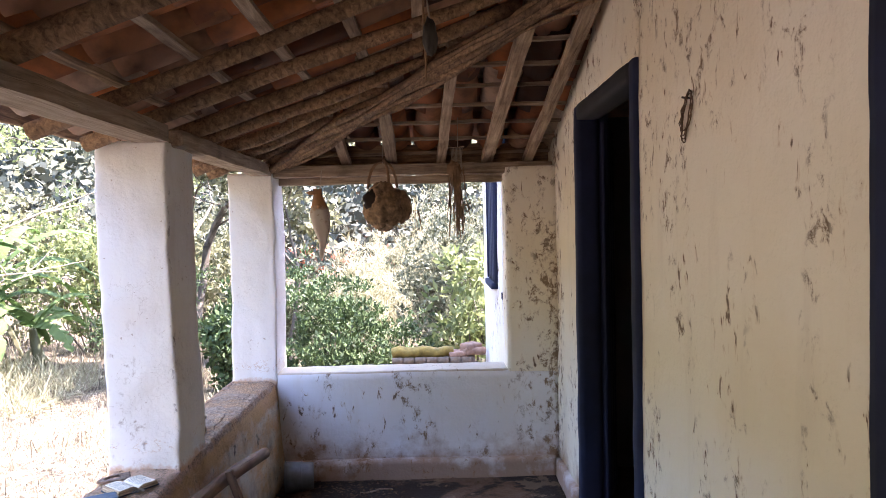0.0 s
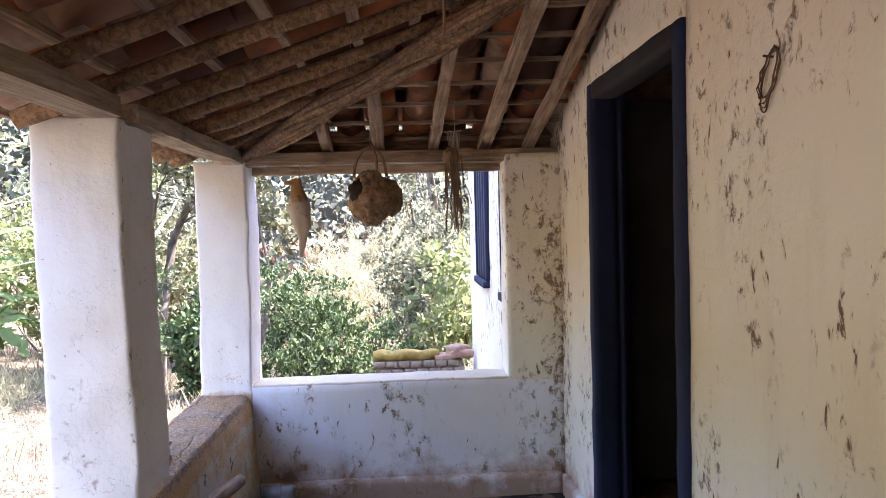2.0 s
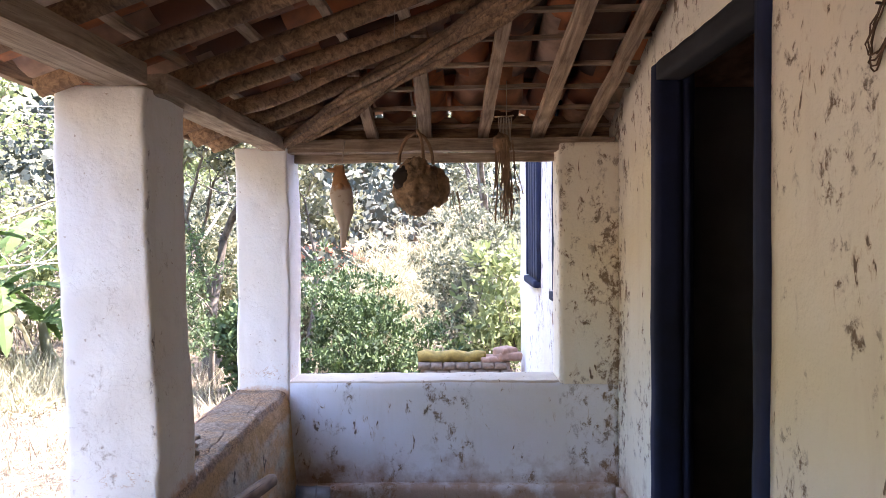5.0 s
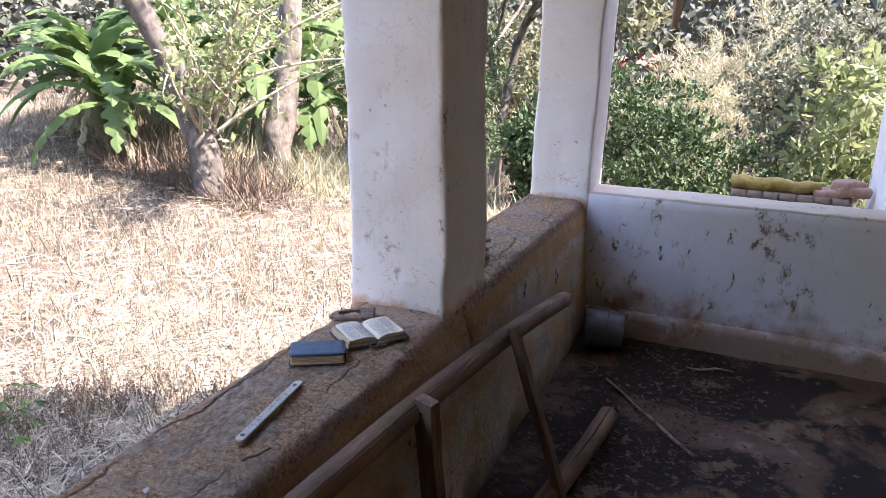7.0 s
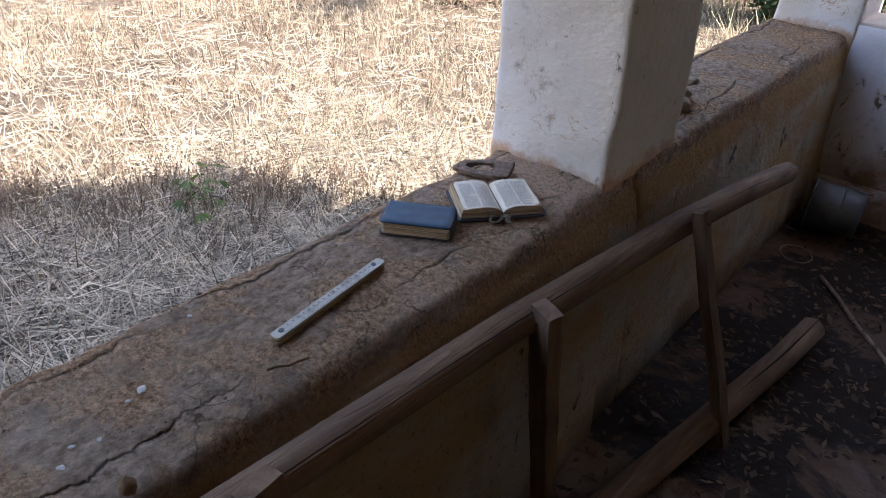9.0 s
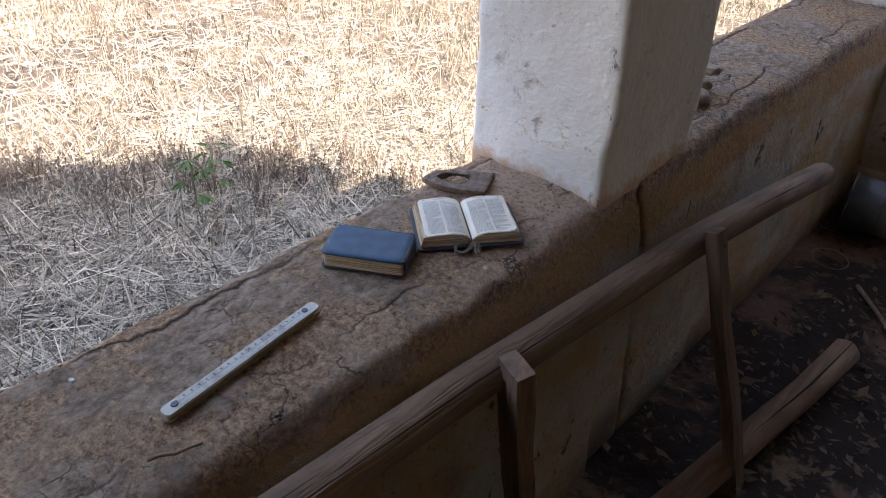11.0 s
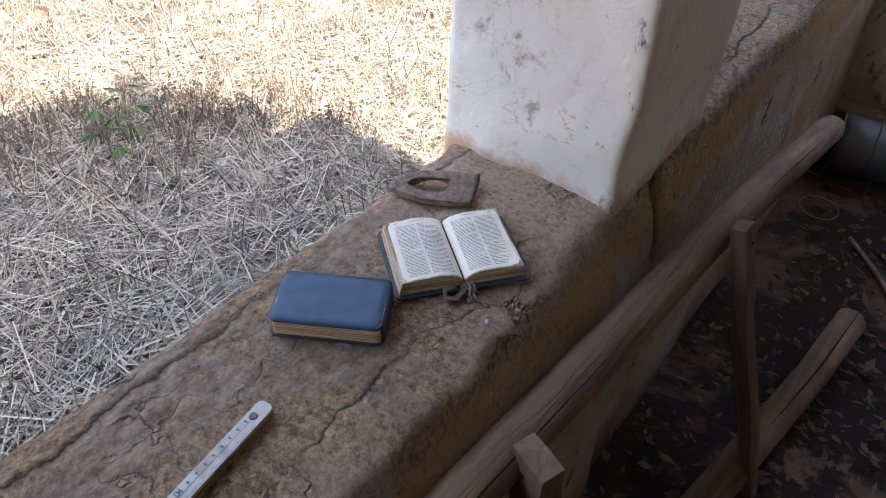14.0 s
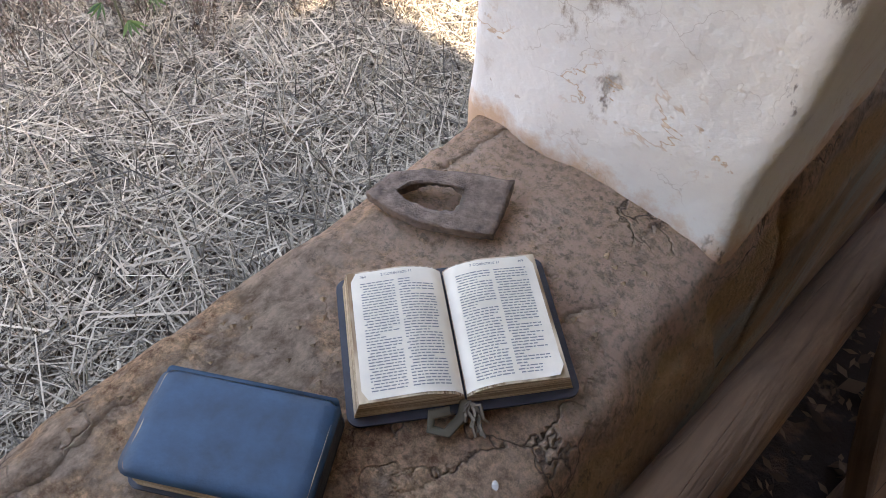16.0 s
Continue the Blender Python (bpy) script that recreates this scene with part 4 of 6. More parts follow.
def arching_shrub(base, seed):
    """Many thin pale limbs that arch out of one old foot."""
    rnd = random.Random(seed)
    t = empty("arching_shrub", (base[0], base[1], ground_z(*base) - 0.03))
    tips = []
    for i in range(16):
        a = rnd.uniform(-1.0, 1.0) - 0.25
        L = rnd.uniform(1.8, 3.6)
        d = Vector((math.cos(a) * 0.8, math.sin(a) * 0.8, rnd.uniform(0.5, 1.3))).normalized()
        p, pts = Vector((0, 0, rnd.uniform(0.5, 1.3))), []
        for k in range(9):
            pts.append(p.copy())
            d = (d + Vector((0.03, 0, -0.055)) + rand_dir(rnd) * 0.08).normalized()
            p = p + d * L / 8
        v, f = rod("limb", pts, [0.034 - 0.0034 * k for k in range(9)], 6, 0.05, i, False)
        obj("limb", mesh("limb", v, f, True), PALE_BARK, t)
        tips += pts[3:]
        for k in (4, 6, 7):
            e = pts[k] + (rand_dir(rnd) + Vector((0.4, 0, 0.1))) * 0.5
            v, f = rod("limb", bent(pts[k], e, 4, 0.08, i * 9 + k), [0.012, 0.010, 0.008, 0.006, 0.003], 4, 0, k, False)
            obj("limb", mesh("limb", v, f, True), PALE_BARK, t)
            tips += [e, (e + pts[k]) / 2]
    v, f = rod("foot", [(0, 0, 0), (0.02, 0, 0.5), (-0.03, 0, 1.0), (0, 0, 1.35)], [0.17, 0.14, 0.12, 0.06], 9, 0.08, 3)
    obj("foot", mesh("foot", v, f, True), BARK, t)
    v, f = foliage(rnd, tips, 9, 0.22, 0.10, 0.28)
    obj("foliage", mesh("foliage", v, f), LEAF_LIGHT, t)
    tagged(t, "pruned old shrub with pale arching limbs and sparse leaves", "shrub")


PALE_BARK = wood("pale_smooth_bark", (0.52, 0.47, 0.38), (0.30, 0.25, 0.19), grain=(8, 8, 3), rough=0.9, stain=0.2)
arching_shrub((-7.45, 12.75), 3)


def banana(base, height, n, seed, dry=3):
    """A banana plant: a fleshy stem and long, split, arching leaves."""
    rnd = random.Random(seed)
    t = empty("banana_plant", (base[0], base[1], ground_z(*base) - 0.03))
    pts = bent((0, 0, 0), (rnd.uniform(-0.2, 0.2), 0, height * 0.40), 5, 0.05, seed)
    v, f = rod("stem", pts, [0.11, 0.10, 0.09, 0.08, 0.07, 0.05], 8, 0.05, seed)
    obj("stem", mesh("stem", v, f, True), LEAF_OLIVE, t)
    for i in range(n + dry):
        old = i >= n
        a = 2.4 * i + rnd.uniform(-0.4, 0.4)
        L = height * rnd.uniform(0.55, 0.8)
        rise = -0.6 if old else (rnd.uniform(1.2, 2.8) if i % 2 == 0 else rnd.uniform(0.3, 1.2))
        W = 0.19 if not old else 0.07
        out = Vector((math.cos(a), math.sin(a), 0))
        side = Vector((-math.sin(a), math.cos(a), 0))
        verts, faces, m = [], [], 22
        p = pts[-1] - Vector((0, 0, 0.3 if old else 0.05))
        d = (out + Vector((0, 0, rise))).normalized()
        for k in range(m + 1):
            q = k / m
            w = W * math.sin(math.pi * min(1, 0.06 + q * 0.95)) ** 0.6 if q > 0.12 else 0.015
            tear = rnd.choice((0.35, 0.85, 0.95, 1.0))
            droop = Vector((0, 0, -w * (0.35 if not old else 0.8)))
            verts += [p + side * w * tear + droop, p, p - side * w * rnd.choice((0.35, 0.85, 0.95, 1.0)) + droop]
            if k:
                o = len(verts) - 6
                faces += [(o, o + 1, o + 4, o + 3), (o + 1, o + 2, o + 5, o + 4)]
            d = (d + Vector((0, 0, -0.075 - 0.05 * q))).normalized()
            p = p + d * L / m
        obj("leaf", mesh("leaf", verts, faces), DRYLEAF if old else LEAF_BANANA, t, "brown withered leaf" if old else "")
    return tagged(t, "banana plant with long split arching green leaves", "banana plant", "banana clump")


for i, (x, y, h, n) in enumerate(((-9.1, 12.9, 2.3, 16), (-9.9, 13.2, 2.5, 16), (-10.6, 13.8, 2.6, 15), (-9.3, 14.2, 2.9, 11), (-11.5, 14.6, 2.7, 12), (-8.3, 14.9, 3.0, 10), (-7.5, 15.4, 2.4, 9), (-6.9, 15.9, 2.0, 7), (-7.9, 16.2, 3.4, 10), (-10.2, 15.2, 3.2, 11)  )):
    banana((x, y), h, n, 90 + i)


def blades(name, count, area, hmin, hmax, width, lean, seed, material, label, keep=None, mess=0.0):
    """Grass as separate thin blades over an area (x0, x1, y0, y1)."""
    rnd = random.Random(seed)
    verts, faces = [], []
    while len(faces) < count:
        x, y = rnd.uniform(area[0], area[1]), rnd.uniform(area[2], area[3])
        if keep and not keep(x, y, rnd):
            continue
        z = ground_z(x, y)
        h = rnd.uniform(hmin, hmax)
        a = rnd.uniform(0, 6.283)
        s = Vector((math.cos(a), math.sin(a), 0)) * width * rnd.uniform(0.6, 1.3)
        if rnd.random() < mess:
            b = rnd.uniform(0, 6.283)
            d = Vector((math.cos(b), math.sin(b), rnd.uniform(-0.06, 0.22))) * h
            p = Vector((x, y, z + rnd.uniform(0.0, 0.05)))
            sd = Vector((-math.sin(b), math.cos(b), rnd.uniform(-0.6, 0.6))).normalized() * s.length
            o = len(verts)
            verts += [p - sd, p + sd, p + d + sd * 0.7, p + d - sd * 0.7]
        else:
            d = Vector((rnd.uniform(-lean, lean), rnd.uniform(-lean, lean), 1)).normalized() * h
            p = Vector((x, y, z - 0.01))
            o = len(verts)
            verts += [p - s, p + s, p + d + s * 0.35, p + d - s * 0.35]
        faces.append((o, o + 1, o + 2, o + 3))
    ob = obj(name, mesh(name, verts, faces), material)
    return tagged(ob, label, "grass", kind="stuff")


def outside(x, y, rnd):
    return x < -1.62


def patch(x, y, rnd):
    return x < -1.62 and noise.noise(Vector((x * 0.8, y * 0.8, 9))) + 0.5 * noise.noise(Vector((x * 2.3, y * 2.3, 2))) > rnd.uniform(-0.5, 0.35)


blades("fallen_straw", 30000, (-5.2, -1.55, 5.0, 9.4), 0.06, 0.34, 0.0026, 0.5, 1, STRAW, "matted grey fallen straw beside the porch", outside, 0.93)
blades("fallen_straw_far", 36000, (-11.5, -1.6, 6.0, 15.5), 0.08, 0.30, 0.0042, 0.5, 2, STRAW, "pale trampled straw in the yard", outside, 0.85)
blades("stubble_grass", 62000, (-14.0, -1.7, 6.0, 16.5), 0.05, 0.22, 0.0034, 1.0, 3, STRAW_WARM, "short dry standing yard grass", patch)
blades("far_dry_grass", 20000, (-24.0, 3.5, 13.5, 34.0), 0.10, 0.30, 0.008, 0.4, 4, STRAW_WARM, "dry grass on the slope", lambda x, y, r: (x < -1.6 or y > 11.2))
blades("far_pale_grass", 9000, (-24.0, 3.5, 11.3, 30.0), 0.15, 0.55, 0.007, 1.0, 6, DRYLEAF, "pale dry grass among the bushes", lambda x, y, r: noise.noise(Vector((x * 0.5, y * 0.5, 5))) > 0.05 and (x < -1.6 or y > 11.2) and not (x < -4.8 and y < 17))
blades("dry_undergrowth", 8000, (-11.0, -5.6, 13.2, 15.8), 0.1, 0.6, 0.010, 1.1, 5, DRYLEAF, "dry stalks and dead leaves under the trees", lambda x, y, r: r.random() < 0.9, 0.5)
blades("dead_stalks", 5000, (-9.6, -6.3, 12.2, 14.4), 0.10, 0.62, 0.010, 0.9, 15, WEED_DRY, "tangled brown stalks and dead banana leaves at the tree feet", lambda x, y, r: abs(y - 13.0 + 0.25 * (x + 8)) < r.uniform(0.2, 0.9), 0.55)


def weed(base, h, seed):
    rnd = random.Random(seed)
    t = empty("dry_weed", (base[0], base[1], ground_z(*base) - 0.01))
    rods, tips = [], []
    for i in range(rnd.randint(3, 6)):
        e = Vector((rnd.uniform(-0.07, 0.07), rnd.uniform(-0.07, 0.07), h * rnd.uniform(0.6, 1)))
        pts = bent((0, 0, 0), e, 3, 0.02, seed * 9 + i)
        rods.append(rod("stem", pts, [0.003, 0.0025, 0.002, 0.0015], 3, 0, i, False))
        tips += [pts[-1], pts[-2], (pts[-1] + pts[-2]) / 2]
    v, f = join(*rods)
    obj("stalk", mesh("stalk", v, f), WEED_DRY, t)
    v, f = foliage(rnd, tips, 5, 0.012, 0.016, 0.35)
    tagged(obj("seed_head", mesh("seed_head", v, f), WEED_DRY, t), kind="stuff")
    return tagged(t, "dry brown weed stalk with seed heads", "weed", "dry weeds")


rw = random.Random(17)
WEEDS = [weed((-4.3, 6.9), 0.25, 1), weed((-4.6, 7.0), 0.30, 2), weed((-4.9, 6.7), 0.22, 3), weed((-3.9, 7.9), 0.19, 4)]
for i in range(140):
    y = rw.uniform(6.2, 8.4)
    x = -3.75 - (8.3 - y) * 0.75 + rw.gauss(0.0, 0.26)
    copy_thing(WEEDS[i % 4], pose(x, y, ground_z(x, y) - 0.01, 0, 0, rw.uniform(0, 360)))
for i in range(60):
    x, y = rw.uniform(-9, -3.6), rw.uniform(7.5, 12.5)
    copy_thing(WEEDS[i % 4], pose(x, y, ground_z(x, y) - 0.01, 0, 0, rw.uniform(0, 360)))


def seedling(base, h, seed):
    rnd = random.Random(seed)
    t = empty("green_seedling", (base[0], base[1], ground_z(*base) - 0.01))
    v, f = rod("stem", bent((0, 0, 0), (0.02, 0.01, h), 4, 0.02, seed), [0.006, 0.005, 0.005, 0.004, 0.003], 5, 0, 1, False)
    obj("stem", mesh("stem", v, f), LEAF_OLIVE, t)
    verts, faces = [], []
    for i in range(7):
        z = h * (0.35 + 0.1 * i)
        a = i * 2.4
        out = Vector((math.cos(a), math.sin(a), 0.35))
        hub = Vector((0.01, 0.005, z)) + out * 0.06
        for k in range(5):
            b = a + (k - 2) * 0.5
            leaf(verts, faces, hub, Vector((math.cos(b), math.sin(b), -0.55)).normalized(), 0.09, 0.095, rnd)
    obj("foliage", mesh("foliage", verts, faces), LEAF_BANANA, t)
    return tagged(t, "young green plant with finger-shaped leaves in the straw", "plant", "seedlings")


seedling((-4.04, 7.29), 0.44, 3)
seedling((-4.22, 7.50), 0.30, 5)


def far_woods():
    """Wooded hillsides: thousands of leaf tufts on the far slopes."""
    rnd = random.Random(77)
    verts, faces = [], []
    for i in range(2300):
        a = rnd.uniform(radians(-48), radians(100))
        r = 24 + 75 * rnd.random() ** 0.8
        x, y = -1 - math.sin(a) * r, 8 + math.cos(a) * r
        if noise.noise(Vector((x * 0.06, y * 0.06, 1))) < -0.25:
            continue
        z = ground_z(x, y)
        h = rnd.uniform(2.0, 5.5)
        w = h * rnd.uniform(0.3, 0.5)
        for k in range(80):
            d = rand_dir(rnd)
            p = Vector((x + d.x * w, y + d.y * w, z + h * 0.6 + d.z * h * 0.45)) + rand_dir(rnd) * 0.3
            leaf(verts, faces, p, rand_dir(rnd), rnd.uniform(0.3, 0.6) * (0.5 + r / 70), 0.35, rnd)
    m, nt, b = mat("hillside_foliage", 0.8)
    # dark greyed greens carry the shade that lies on the hillside
    col = mix(nt, tex(nt, coords(nt), 0.13, 4), (0.020, 0.028, 0.022), (0.085, 0.092, 0.062))
    g = nt.nodes.new("ShaderNodeNewGeometry")
    col = mix(nt, 1.0, col, ramp(nt, g.outputs["Random Per Island"], (0.0, 0.55), (1.0, 1.4)), "MULTIPLY")
    nt.links.new(col, b.inputs["Base Color"])
    ob = obj("hillside_woods", mesh("hillside_woods", verts, faces), m)
    tagged(ob, "sparse woods on the far hillside, shade put into their colour", "woods", kind="stuff")


far_woods()

red = obj("red_earth_bank", lumpy_box("red_earth_bank", (-8.0, 40.0, -1.4), (-1.2, 43.0, 0.75), 0.3, 0.4, 0.25, 0.6, 2.0), plain("red_earth", (0.42, 0.17, 0.10), 0.95, vary=0.3, scale=1.2))
tagged(red, "bare red earth bank on the hillside", "earth bank", kind="structure")

wires = tagged(empty("power_line", (0, 26, 2.5)), "thin power cables strung across the valley", "cable")
for i, (z0, z1) in enumerate(((2.9, 2.6), (2.65, 2.4), (1.9, 1.45))):
    pts = [Vector((-16 + 3.2 * k, 0, z0 + (z1 - z0) * k / 10 - 0.35 * (1 - ((k - 5) / 5) ** 2))) for k in range(11)]
    v, f = rod("cable", pts, [0.013] * 11, 5)
    obj("cable", mesh("cable", v, f), plain("pale_cable", (0.6, 0.6, 0.6), 0.5, vary=0.05, relief=0.0), wires)

# ---- low brick wall with a mossy cap ----
brick_m = plain("old_brick", (0.22, 0.165, 0.125), 0.95, vary=0.4, scale=20)
moss_m = plain("yellow_moss", (0.27, 0.185, 0.045), 0.97, vary=0.45, scale=14, relief=0.8)
low = tagged(empty("low_brick_wall", (-0.30, 10.5, GZ)), "low brick wall capped with mossy old clay tile", "garden wall")
obj("core", lumpy_box("core", (-0.34, 0.03, -0.05), (0.42, 0.26, 1.25), 0.08, 0.01, 0.005, 3, 1), brick_m, low)
for row in range(5):
    for k in range(7):
        x = -0.36 + k * 0.108 + (0.05 if row % 2 else 0)
        ob = obj("brick", lumpy_box("brick", (0, 0, 0), (0.10, 0.06, 0.055), 0.03, 0.006, 0.003, 12, row * 9 + k), brick_m, low)
        ob.matrix_basis = pose(x, 0.0, 0.94 + row * 0.065, 0, 0, rw.uniform(-2, 2))
cap_pts = [Vector((-0.36 + 0.072 * k, 0.12, 1.285 + 0.012 * math.sin(k * 1.9))) for k in range(9)]
v, f = rod("cap", cap_pts, [0.085, 0.09, 0.092, 0.094, 0.09, 0.09, 0.085, 0.08, 0.07], 12, 0.08, 4, flat=0.6)
obj("cap", mesh("cap", v, f, True), moss_m, low, "cap thick with yellow moss")
for k, (x, z, s) in enumerate(((0.27, 1.27, 0.075), (0.40, 1.30, 0.085), (0.38, 1.345, 0.07))):
    ob = obj("broken_tile", lumpy_box("broken_tile", (-s * 1.3, -s, -s * 0.4), (s * 1.3, s, s * 0.4), 0.015, s * 0.3, 0.010, 9, k), plain("pink_fired_clay", (0.34, 0.20, 0.14), 0.9, vary=0.3, scale=15), low)
    ob.matrix_basis = pose(x, 0.1, z, 0, 0, 20 * k)

# ---- hanging things ----
STRING = plain("grey_string", (0.35, 0.29, 0.22), 0.9, vary=0.2, relief=0.0)
NEST = plain("papery_mud_nest", (0.27, 0.17, 0.095), 0.95, vary=0.65, scale=34, relief=0.9)
NEST_HOLE_SHADE = plain("nest_hole_shade", (0.03, 0.02, 0.014), 0.98, vary=0.3)
VINE = plain("dry_vine", (0.24, 0.14, 0.075), 0.9, vary=0.3, scale=30)


def blob(name, r, seed, amp, sub=4, hollow=None):
    bm = bmesh.new()
    bmesh.ops.create_icosphere(bm, subdivisions=sub, radius=1.0)
    off = Vector((seed, seed * 2.1, 0))
    for vv in bm.verts:
        d = vv.co.normalized()
        k = 1 + amp * noise.noise(d * 2.2 + off) + amp * 0.45 * noise.noise(d * 7 + off)
        if hollow:
            q = (d - Vector(hollow[0]).normalized()).length
            if q < hollow[1]:
                k *= 0.55 + 0.4 * (q / hollow[1]) ** 3
        vv.co = Vector((d.x * r[0], d.y * r[1], d.z * r[2])) * k
    return bm


def nest():
    t = empty("hanging_wasp_nest", (-0.535, 8.0, 1.625))
    part("body", blob("body", (0.098, 0.095, 0.118), 2, 0.20, 5, ((-0.75, -0.62, 0.30), 0.42)), NEST, t, "", True)
    # near-black blob in the dent paints the shade inside the entrance
    ob = part("hollow", blob("hollow", (0.042, 0.024, 0.048), 5, 0.35, 3), NEST_HOLE_SHADE, t, "entrance hole, its shade made by a dark blob", True)
    ob.location = (-0.055, -0.048, 0.028)
    ob = part("side_lobe", blob("side_lobe", (0.062, 0.06, 0.085), 9, 0.14, 4), NEST, t, "", True)
    ob.location = (0.078, 0.035, 0.0)
    for k, (x, lift) in enumerate(((-0.075, 0.0), (0.07, 0.0), (0.03, 0.01))):
        pts = [Vector((x * math.cos(q) if q < 1.57 else 0.0, -0.01 * k, 0.09 + 0.135 * math.sin(q) + lift)) for q in (0.0, 0.35, 0.7, 1.05, 1.4, 1.57)]
        v, f = rod("handle", pts, [0.007] * 6, 6, 0.1, k)
        obj("handle", mesh("handle", v, f, True), VINE, t)
    v, f = rod("cord", [(0, 0, 0.21), (0.002, 0, 0.34), (0.0, 0, 0.47)], [0.002] * 3, 5)
    obj("cord", mesh("cord", v, f), STRING, t, "thin pale string")
    rnd = random.Random(4)
    bits = []
    for i in range(26):
        a = rnd.uniform(0, 6.28)
        x, y = 0.085 * math.cos(a) * rnd.uniform(0.4, 1.1), 0.08 * math.sin(a)
        z = -0.085 + rnd.uniform(-0.02, 0.02)
        bits.append(rod("root", bent((x, y, z), (x + rnd.uniform(-0.02, 0.02), y, z - rnd.uniform(0.02, 0.055)), 3, 0.006, i), [0.002, 0.0018, 0.0014, 0.0008], 4, 0, i))
    for i in range(5):
        bits.append(rod("root", bent((0.14 + 0.008 * i, 0.03, -0.02), (0.145 + 0.012 * i, 0.03, -0.10 - 0.01 * i), 3, 0.01, 50 + i), [0.003, 0.0025, 0.002, 0.001], 4, 0, i))
    v, f = join(*bits)
    tagged(obj("hanging_root", mesh("hanging_root", v, f), VINE, t), kind="stuff")
    t.scale = (1.13, 1.13, 1.13)
    tagged(t, "rough brown papery wasp nest hanging by vine handles", "wasp nest")


nest()


def hide():
    """A dried curled rawhide strip that hangs from the beam."""
    t = empty("dried_hide", (-0.905, 8.08, 1.535))
    verts, faces, n, s = [], [], 26, 20
    for i in range(n + 1):
        f = i / n
        z = 0.20 - 0.405 * f
        w = 0.026 + 0.030 * math.sin(math.pi * min(1.0, (f - 0.10) / 0.62)) if 0.10 < f < 0.72 else (0.026 if f <= 0.10 else 0.026 - 0.016 * (f - 0.72) / 0.28)
        cx = -0.012 + 0.028 * f - 0.065 * max(0, f - 0.78) * 1.2
        for k in range(s):
            a = 2 * math.pi * k / s
            q = 1 + 0.15 * noise.noise(Vector((math.cos(a) * 1.5, math.sin(a) * 1.5, f * 7)))
            groove = 1 - 0.45 * math.exp(-((a - 4.9) / 0.35) ** 2) * (1 if 0.5 < f < 0.95 else 0.2)
            verts.append((cx + w * q * groove * math.cos(a), 0.55 * w * q * groove * math.sin(a), z))
    for i in range(n):
        for k in range(s):
            a, b = i * s + k, i * s + (k + 1) % s
            faces.append((a, a + s, b + s, b))
    faces += [tuple(range(s)), tuple(range(n * s, n * s + s))[::-1]]
    m, nt, b = mat("rawhide", 0.7)
    z = height_of(nt)[2]
    v = coords(nt)
    hgt = calc(nt, "ADD", z, calc(nt, "MULTIPLY", tex(nt, v, 24, 4), 0.09))
    col = mix(nt, ramp(nt, calc(nt, "MULTIPLY", hgt, 0.5), (0.828, 0.0), (0.842, 1.0)), (0.46, 0.37, 0.29), (0.34, 0.16, 0.06))
    col = mix(nt, ramp(nt, tex(nt, v, 40, 4), (0.6, 0.0), (0.7, 0.6)), col, (0.20, 0.10, 0.05))
    nt.links.new(col, b.inputs["Base Color"])
    bump(nt, b, tex(nt, v, 60, 5), 0.5, 0.004)
    obj("skin", mesh("skin", verts, faces, True), m, t)
    part("flap", blob("flap", (0.034, 0.012, 0.012), 4, 0.25, 3), m, t, "curled amber edge", True).location = (-0.04, -0.004, 0.178)
    part("flap", blob("flap", (0.018, 0.012, 0.018), 8, 0.25, 3), m, t, "curled amber edge", True).location = (-0.005, -0.022, 0.095)
    v, f = rod("cord", [(0, 0, 0.19), (0.004, 0.05, 0.30), (0.004, 0.09, 0.33)], [0.003] * 3, 5)
    obj("cord", mesh("cord", v, f), STRING, t)
    tagged(t, "dried curled rawhide, amber at the top, hanging from the beam", "hide")


hide()


def bundle():
    t = empty("hanging_fibre_bundle", (-0.12, 7.9, 1.72))
    rnd = random.Random(6)
    strands, upper = [], []
    for i in range(30):
        x, y = rnd.gauss(0, 0.012), rnd.gauss(0, 0.01)
        e = (x * 1.4 + rnd.gauss(0.004, 0.008), y * 1.3, rnd.uniform(-0.25, -0.08))
        strands.append(rod("strand", bent((x * 0.8, y, 0.10), e, 5, 0.02, i), [rnd.uniform(0.0015, 0.0035)] * 6, 4, 0, i))
    for i in range(9):
        x = -0.022 + 0.0055 * i
        upper.append(rod("strand", [(x, 0, 0.19), (x * 0.8, 0.002, 0.12), (x * 0.9, 0, 0.06)], [0.0016] * 3, 4))
    v, f = join(*strands)
    tagged(obj("strand", mesh("strand", v, f), VINE, t), kind="stuff")
    v, f = join(*upper)
    tagged(obj("upper_string", mesh("upper_string", v, f), STRING, t), kind="stuff")
    part("knot", blob("knot", (0.028, 0.018, 0.04), 3, 0.25, 4), VINE, t, "woven knot", True).location = (-0.012, 0, 0.085)
    v, f = rod("bar", bent((-0.035, 0, 0.192), (0.03, 0, 0.197), 3, 0.004, 2), [0.003] * 4, 5)
    obj("bar", mesh("bar", v, f), BATTEN, t)
    v, f = rod("cord", [(0.004, 0, 0.19), (0.006, 0, 0.34)], [0.0015] * 2, 4)
    obj("cord", mesh("cord", v, f), STRING, t)
    for k in range(2):
        pts = [Vector((0.022 + 0.016 * math.cos(q), 0, -0.13 + 0.034 * math.sin(q))) for q in (0.2, 0.9, 1.6, 2.3, 3.0, 3.8, 4.6)]
        v, f = rod("loop", [p + Vector((0.01 * k, 0, 0.01 * k)) for p in pts], [0.003] * 7, 5)
        obj("loop", mesh("loop", v, f, True), VINE, t)
    t.scale = (1.4, 1.3, 1.12)
    tagged(t, "bundle of dry brown plant fibres tied with string", "fibre bundle")


bundle()


